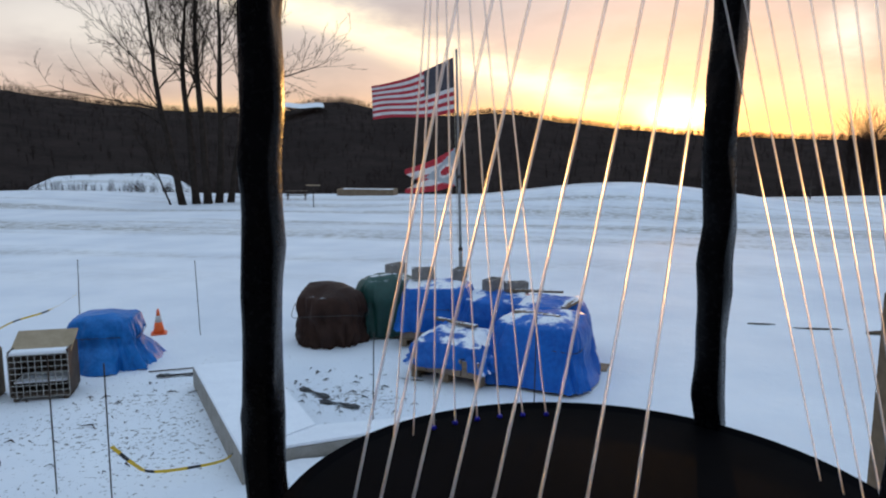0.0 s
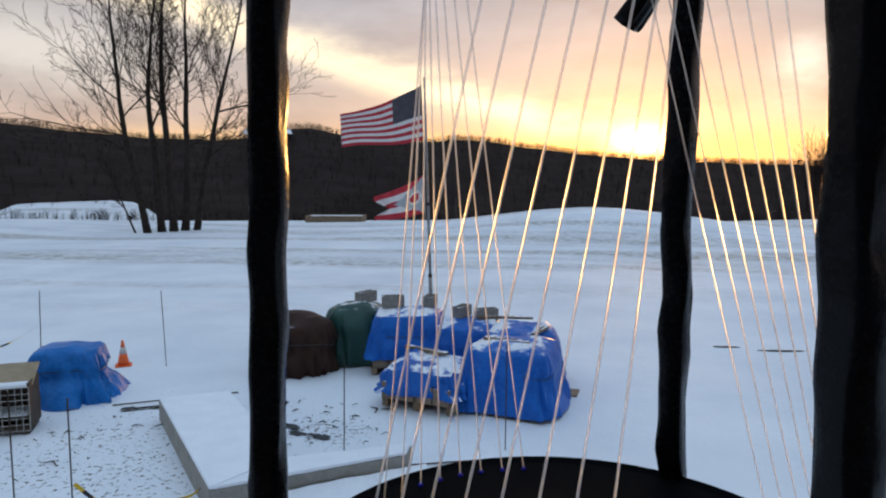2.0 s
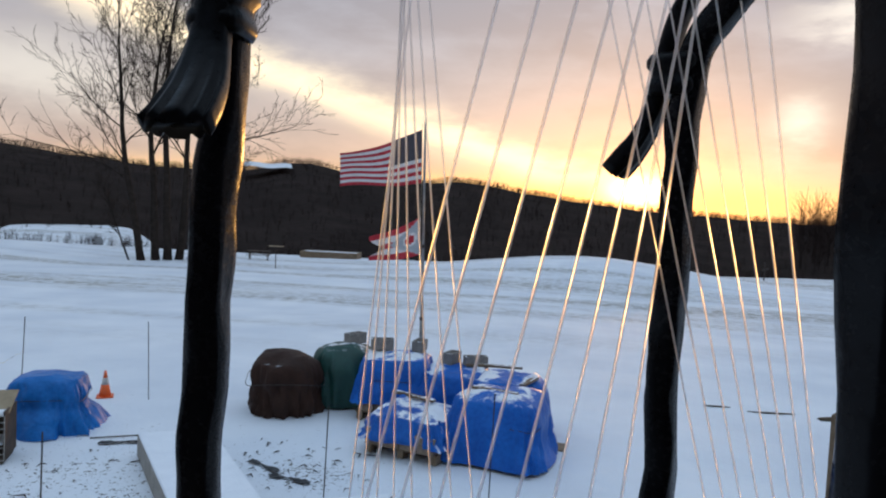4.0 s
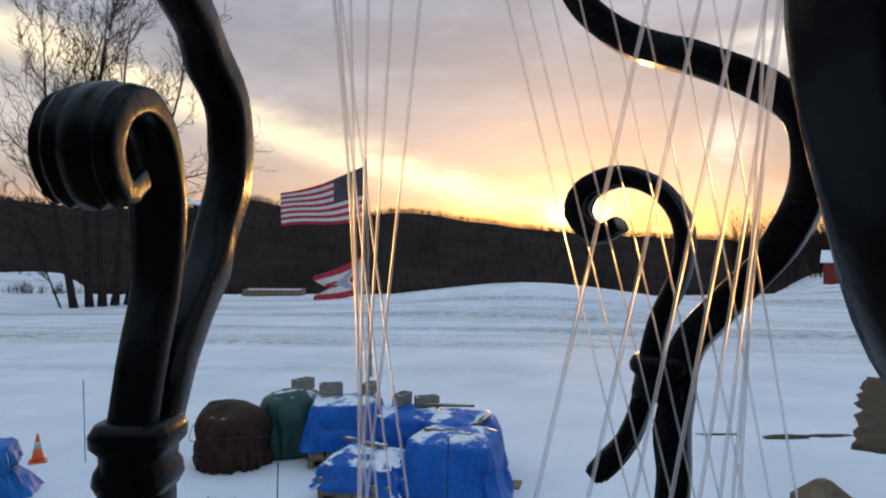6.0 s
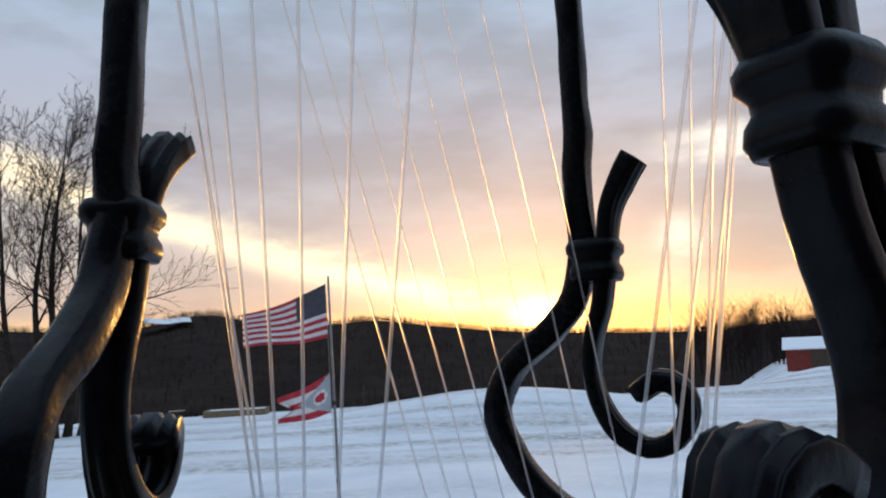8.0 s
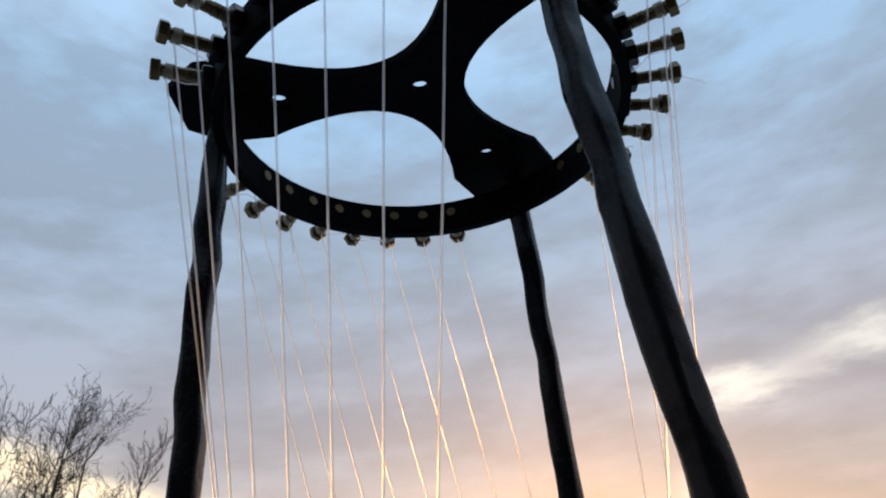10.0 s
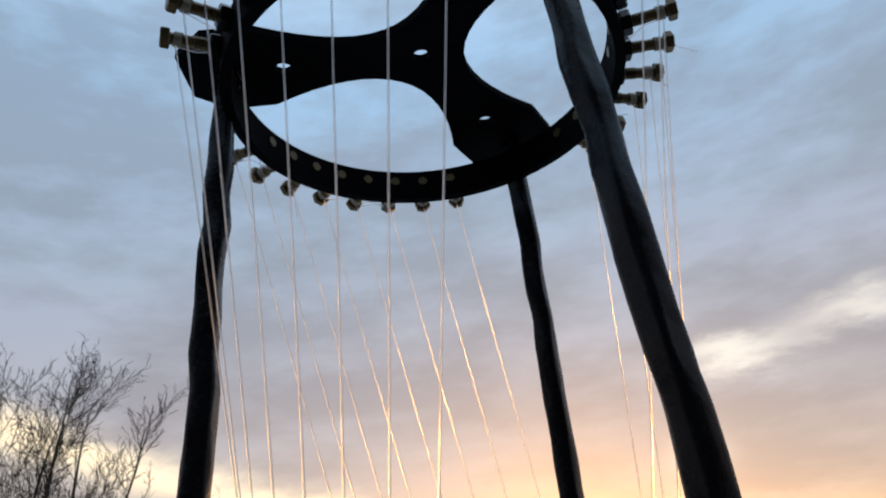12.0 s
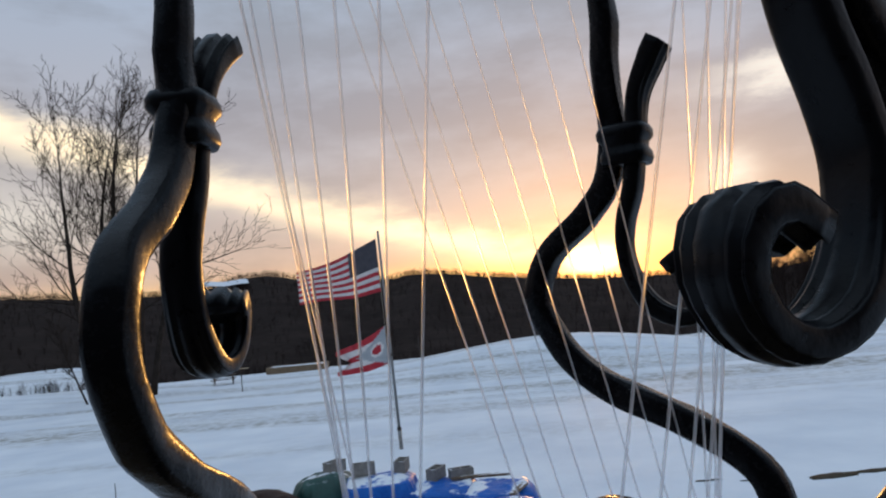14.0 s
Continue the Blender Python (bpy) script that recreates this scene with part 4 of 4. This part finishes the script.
def tape(pts, label):
    """A twisted ribbon of tape with dark print."""
    P = spline(pts, 0.06)
    bm = bm_new()
    prev = None
    for i, p in enumerate(P):
        a = 0.9 + 1.3 * math.sin(i * 0.16)
        o = Vector((0.35 * math.cos(a), 0.35 * math.sin(a), 0.9)).normalized() * 0.015 if i % 40 > 8 else Vector((0.6, 0.5, 0.4)).normalized() * 0.018
        cur = (bm.verts.new(Vector(p[:3]) - o), bm.verts.new(Vector(p[:3]) + o))
        if prev:
            f = bm.faces.new((prev[0], cur[0], cur[1], prev[1]))
            f.material_index = 1 if i % 7 in (3, 4) else 0
        prev = cur
    ob = tagged(new("caution_tape", finish("caution_tape", bm, [YELLOW, BLACK])), label, "tape", "caution tapes")
    sol = ob.modifiers.new("thickness", "SOLIDIFY")
    sol.thickness = 0.002


tape([(-3.15, 6.42, 0.55), (-3.02, 6.55, 0.32), (-2.95, 6.75, 0.14), (-2.7, 6.95, 0.07), (-2.3, 7.1, 0.10), (-2.18, 7.18, 0.22)], "yellow caution tape sagging from a stake to the slab")
tape([(-6.3, 12.03, 0.85), (-6.7, 11.8, 0.60), (-7.2, 11.5, 0.45), (-7.5, 11.2, 0.2), (-7.4, 10.9, 0.08)], "yellow caution tape drooping from a stake")

# flagpole
px, py, LEAN = 0.52, 20.12, -1.5
pole = thing("flagpole", "tall grey metal flagpole with a sleeve joint", "flagpole", pose(px, py, ground_z(px, py), 0, LEAN, 0))
bm = bm_new()
tube(bm, [(0, 0, -0.2), (0, 0, 0.55)], 0.055, 14)
part("sleeve", bm, POLE, pole, "", True)
bm = bm_new()
tube(bm, [(0, 0, 0.55), (0, 0, 3.0), (0, 0, 6.12)], [0.042, 0.038, 0.030], 14)
part("mast", bm, POLE, pole, "", True)
for z in (0.56, 2.62):
    bm = bm_new()
    tube(bm, [(0, 0, z - 0.05), (0, 0, z - 0.03), (0, 0, z + 0.03), (0, 0, z + 0.05)], [0.05, 0.062, 0.062, 0.05], 14)
    part("joint", bm, STEEL, pole, "dark clamp")
bm = bm_new()
tube(bm, [(-0.075, 0, 0.7), (-0.08, 0, 3.0), (-0.085, 0, 6.05)], 0.006, 5)
part("halyard", bm, WIND, pole)


def wave(u, v, seed):
    return 0.16 * u * math.sin(6.5 * u + 1.2 * v + seed) + 0.06 * u * math.sin(15 * u - 2 * v + seed)


bm = bm_new()
L1, H1 = 2.30, 1.50


def flag_at(u, v):
    x = -0.09 - L1 * u * (0.95 - 0.06 * math.sin(5 * u))
    z = 5.90 - H1 * v * (1 - 0.42 * u) - 0.78 * u - 0.06 * math.sin(3.1 * u) + 0.05 * u * math.sin(7 * u + 3 * v)
    return Vector((px + x + z * math.tan(radians(LEAN)), py + wave(u, v, 0.4) + 0.25 * u, ground_z(px, py) + z))


grid(bm, 40, 26, flag_at, lambda i, j: 2 if i < 16 and j < 14 else (0 if (j // 2) % 2 == 0 else 1))
ob = tagged(new("striped_flag", finish("striped_flag", bm, [RED, WHITE, NAVY], True)), "large red and white striped flag with a dark canton, flying", "flag")
ob.modifiers.new("thickness", "SOLIDIFY").thickness = 0.004
bm = bm_new()
L2, H2 = 1.45, 1.06


def pennant_at(u, v):
    half = 0.5 * (1 - 0.36 * u)
    x = -0.09 - L2 * u * (1 - (0.30 * max(0, 1 - abs(v - 0.5) * 3) if u > 0.62 else 0.0) * (u - 0.62) / 0.38)
    z = 3.44 - H2 * (0.5 + (v - 0.5) * 2 * half) - 0.48 * u - 0.05 * math.sin(4 * u)
    return Vector((px + x + z * math.tan(radians(LEAN)), py + wave(u, v, 1.7) + 0.2 * u, ground_z(px, py) + z))


def pennant_mat(i, j):
    u, v = (i + 0.5) / 34, (j + 0.5) / 25
    d = math.hypot((u - 0.20) * L2, (v - 0.5) * H2)
    if d < 0.13:
        return 0
    if d < 0.20:
        return 1
    if abs(v - 0.5) < 0.5 * (1 - u / 0.62):
        return 2
    return 0 if int(v * 5) % 2 == 0 else 1


grid(bm, 34, 25, pennant_at, pennant_mat)
ob = tagged(new("swallowtail_flag", finish("swallowtail_flag", bm, [RED, WHITE, FADED], True)), "faded swallowtail flag with a red disc on a pale wedge", "flag")
ob.modifiers.new("thickness", "SOLIDIFY").thickness = 0.004

# bare earth and mud on the right
for cx, cy, lx, ly, rz, seed in ((8.3, 12.75, 1.0, 0.34, 5, 2), (7.1, 13.05, 0.9, 0.13, 3, 3), (9.2, 12.75, 0.9, 0.22, -8, 4), (6.1, 13.3, 0.5, 0.09, 0, 5)):
    bm = bm_new()
    n = 48
    ring = []
    for k in range(n):
        q = 2 * math.pi * k / n
        g = 1 + 0.3 * noise.noise((math.cos(q) * 2 + seed * 5, math.sin(q) * 2, 0)) + 0.14 * noise.noise((math.cos(q) * 7 + seed, math.sin(q) * 7, 1))
        x, y = cx + g * (lx / 2 * math.cos(q)), cy + g * ly / 2 * math.sin(q)
        ring.append(Vector((x, y, ground_z(x, y) + 0.012)))
    c = bm.verts.new((cx, cy, ground_z(cx, cy) + 0.02))
    inner = [bm.verts.new(p.lerp(Vector((cx, cy, ground_z(cx, cy) + 0.02)), 0.4)) for p in ring]
    outer = [bm.verts.new(p) for p in ring]
    foot = [bm.verts.new(p - Vector((0, 0, 0.08))) for p in ring]
    for k in range(n):
        j = (k + 1) % n
        bm.faces.new((c, inner[k], inner[j]))
        bm.faces.new((inner[k], outer[k], outer[j], inner[j]))
        bm.faces.new((outer[k], foot[k], foot[j], outer[j]))
    tagged(new("bare_earth", finish("bare_earth", bm, MUD, True)), "patch of bare muddy earth in the snow", "earth", kind="structure")


plot = [Vector((14.9, 19.1, 0)), Vector((8.95, 11.85, 0)), Vector((13.2, 8.4, 0)), Vector((19.2, 15.7, 0))]
bm = bm_new()
ring = []
for k in range(4):
    for i in range(24):
        p = plot[k].lerp(plot[(k + 1) % 4], i / 24)
        p += Vector((0.16 * noise.noise((p.x * 1.3, p.y * 1.3, 2)) + 0.10 * noise.noise((p.x * 4, p.y * 4, 5)), 0.16 * noise.noise((p.x * 1.3, p.y * 1.3, 8)), 0))
        ring.append(p)
mid = sum(plot, Vector()) / 4
loops = [[bm.verts.new((q.x, q.y, ground_z(q.x, q.y) + dz)) for q in [mid.lerp(p, f) for p in ring]] for f, dz in ((0.05, 0.03), (0.35, 0.03), (0.65, 0.03), (0.9, 0.025), (1.0, 0.02), (1.0, -0.06))]
for a, b in zip(loops, loops[1:]):
    for k in range(len(ring)):
        bm.faces.new((a[k], b[k], b[(k + 1) % len(ring)], a[(k + 1) % len(ring)]))
bm.faces.new(loops[0])
bmesh.ops.recalc_face_normals(bm, faces=bm.faces)
tagged(new("bare_earth", finish("bare_earth", bm, MUD, True)), "square plot of bare muddy earth cleared of snow", "earth", kind="structure")


# ---- far side of the field ----
table = thing("picnic_table", "dark wooden picnic table standing in the snow", "picnic table", at_ground(-11.9, 57.8, 6))
for i in range(5):
    bm = bm_new()
    block(bm, (0, -0.3 + 0.15 * i, 0.75), (1.85, 0.14, 0.04), bevel=0.004)
    part("tabletop_plank", bm, DARKWOOD, table)
for y in (-0.72, 0.72):
    bm = bm_new()
    block(bm, (0, y, 0.45), (1.85, 0.26, 0.04), bevel=0.004)
    part("bench", bm, DARKWOOD, table)
for x in (-0.7, 0.7):
    for s in (-1, 1):
        bm = bm_new()
        block(bm, (x, s * 0.38, 0.37), (0.05, 0.1, 0.86), rx=s * 28)
        part("leg", bm, DARKWOOD, table)
    bm = bm_new()
    block(bm, (x, 0, 0.42), (0.05, 1.6, 0.09))
    part("brace", bm, DARKWOOD, table)
sign = thing("yard_post", "thin post with a small flat top in the field", "post", at_ground(-8.9, 48.8))
bm = bm_new()
tube(bm, [(0, 0, -0.1), (0, 0, 1.5)], 0.03, 8)
part("pole", bm, STEEL, sign)
bm = bm_new()
block(bm, (0, 0, 1.52), (0.95, 0.3, 0.06), bevel=0.01)
part("top", bm, PLY, sign)
bed = thing("timber_bed", "long low timber bed frame at the edge of the field", "raised bed", at_ground(-7.2, 68.0, -6))
for nm, c, s in (("long_side", (0, -1.2, 0.3), (5.4, 0.12, 0.62)), ("long_side", (0, 1.2, 0.3), (5.4, 0.12, 0.62)), ("end", (-2.64, 0, 0.3), (0.12, 2.28, 0.62)), ("end", (2.64, 0, 0.3), (0.12, 2.28, 0.62)), ("divider", (-1.0, -1.27, 0.32), (0.14, 0.1, 0.66))):
    bm = bm_new()
    block(bm, c, s, bevel=0.01)
    part(nm, bm, WOOD, bed)
bm = bm_new()
block(bm, (0, 0, 0.35), (5.1, 2.26, 0.4), bevel=0.03)
part("snow_fill", bm, SNOW, bed, "snow filling the bed")
for x, y, h in ((3.6, 58.0, 1.7), (31, 60, 1.6)):
    s2 = thing("field_marker", "slim dark marker post with a crossbar", "post", at_ground(x, y), "marker posts")
    bm = bm_new()
    tube(bm, [(0, 0, -0.1), (0, 0, h)], 0.06, 8)
    part("pole", bm, STEEL, s2)
    bm = bm_new()
    block(bm, (0.1, 0, h * 0.6), (0.6, 0.08, 0.12), ry=-20)
    part("crossbar", bm, STEEL, s2)

barn = thing("barn", "long red barn with a snow-covered roof", "barn", at_ground(73, 92, -38))
bm = bm_new()
block(bm, (0, 0, 1.3), (12, 6, 3.4))
part("wall", bm, BARN, barn)
for s in (-1, 1):
    bm = bm_new()
    block(bm, (0, s * 1.75, 3.55), (12.8, 3.9, 0.18), rx=-s * 24)
    part("roof", bm, SNOW, barn, "snow-covered roof slope")
for s in (-1, 1):
    bm = bm_new()
    v = [bm.verts.new((s * 5.98, y, z)) for y, z in ((-3, 2.98), (3, 2.98), (0, 4.25))]
    w2 = [bm.verts.new((s * 6.0 - s * 0.1, y, z)) for y, z in ((-3, 2.98), (3, 2.98), (0, 4.25))]
    bm.faces.new(v)
    bm.faces.new(w2[::-1])
    part("gable", bm, BARN, barn)
bm = bm_new()
block(bm, (-1.5, -3.06, 1.2), (2.6, 0.1, 2.6))
part("door", bm, DARKWOOD, barn)
shelter = thing("table_shelter", "small open shelter with a snowy flat top on posts", "shelter", at_ground(52.5, 64.5, -40))
bm = bm_new()
block(bm, (0, 0, 2.2), (2.6, 1.6, 0.14), bevel=0.03, ry=6)
part("roof", bm, SNOW, shelter)
for x in (-0.9, 0.9):
    bm = bm_new()
    tube(bm, [(x, 0, -0.2), (x, 0, 2.15)], 0.07, 8)
    part("post", bm, STEEL, shelter)


# ---- bare trees ----
def bare_tree(seed, height, lean, limbs):
    """A leader that rises to the top, limbs that fork off it and sweep up, forks down to fine twigs.
    limbs: long low ones as height, direction and length."""
    rng = random.Random(seed)
    segs = []

    def bough(p, d, ln, r, depth, lift):
        n = 6 if depth < 2 else 4
        pts, rad, dirs = [p.copy()], [r], [d]
        for i in range(n):
            d = (d + Vector((rng.gauss(0, 0.11), rng.gauss(0, 0.11), lift + rng.gauss(0, 0.07)))).normalized()
            p = p + d * ln / n
            pts.append(p.copy())
            rad.append(r * (1 - 0.72 * (i + 1) / n))
            dirs.append(d)
        segs.append((pts, rad, depth))
        if depth >= 4 or ln < 0.5:
            return
        for i in range(1, n + 1):
            for _ in range(2 if depth == 1 and i > 2 else 1):
                if depth >= 2 and rng.random() < 0.2:
                    continue
                side = dirs[i].orthogonal()
                side.rotate(Matrix.Rotation(rng.uniform(0, 6.283), 3, dirs[i]))
                nd = (dirs[i] + side.normalized() * rng.uniform(0.45, 0.95)).normalized()
                bough(pts[i], nd, ln * rng.uniform(0.30, 0.52), max(rad[i] * rng.uniform(0.5, 0.7), 0.016), depth + 1, 0.05)

    # the leader
    d = Vector((lean[0], lean[1], 1)).normalized()
    p, r0, n = Vector((0, 0, -0.4)), height * 0.0135, 16
    pts, rad, dirs = [p.copy()], [r0 * 1.25], [d]
    for i in range(n):
        d = (d + Vector((rng.gauss(0, 0.035), rng.gauss(0, 0.035), 0.02))).normalized()
        p = p + d * height / n
        pts.append(p.copy())
        rad.append(r0 * (1 - 0.93 * ((i + 1) / n) ** 1.15))
        dirs.append(d)
    segs.append((pts, rad, 0))
    for i in range(6, n + 1):
        for _ in range(2 if i % 3 == 0 else 1):
            q = rng.uniform(0, 6.283)
            side = Vector((math.cos(q), math.sin(q), 0))
            nd = (dirs[i] + side * rng.uniform(0.45, 0.9)).normalized()
            bough(pts[i], nd, height * rng.uniform(0.16, 0.27) * (1.15 - 0.75 * (i - 6) / n), max(rad[i] * rng.uniform(0.26, 0.42), 0.026), 1, 0.08)
    for z, way, ln in limbs:
        i = min(n, int((z + 0.4) / height * n))
        bough(pts[i], Vector(way).normalized(), ln, 0.075, 1, 0.0)
    tr = thing("bare_tree", "tall leafless tree with several dark forking limbs", "tree", None, "bare trees by the field")
    for nm, test in (("trunk", lambda q: q < 2), ("crown", lambda q: q >= 2)):
        bm = bm_new()
        for pts, rad, dep in segs:
            if test(dep):
                tube(bm, pts, [max(q, 0.012) for q in rad], 10 if dep == 0 else 6 if dep == 1 else 4 if dep == 2 else 3, dep < 2)
        part(nm, bm, BARK, tr, "", True)
    return tr


TREES = [(-18.6, 50.9, 19.5, (-0.15, 0.0), ((8.0, (-1, 0.1, 0.22), 7.5), (6.4, (-1, 0.3, 0.5), 4.5)), 11), (-17.9, 51.6, 20.5, (-0.03, 0.05), (), 12),
         (-17.2, 52.0, 21.5, (-0.03, 0.0), ((9.5, (-0.8, -0.5, 0.5), 4.5),), 13), (-16.7, 52.8, 20.5, (0.07, 0.02), ((7.0, (1, 0.1, 0.5), 4.0),), 14),
         (-16.0, 53.3, 18.5, (0.17, 0.0), ((9.0, (1, -0.2, 0.25), 6.5), (6.0, (0.9, -0.3, 0.6), 4.0)), 15), (-38.5, 52.0, 16.5, (0.04, 0.0), ((6.0, (1, 0.0, 0.4), 5.0),), 16), (-19.4, 51.0, 6.0, (-0.35, 0.0), (), 17)]
for x, y, h, lean, limb, seed in TREES:
    bare_tree(seed, h, lean, limb).matrix_basis = at_ground(x, y)
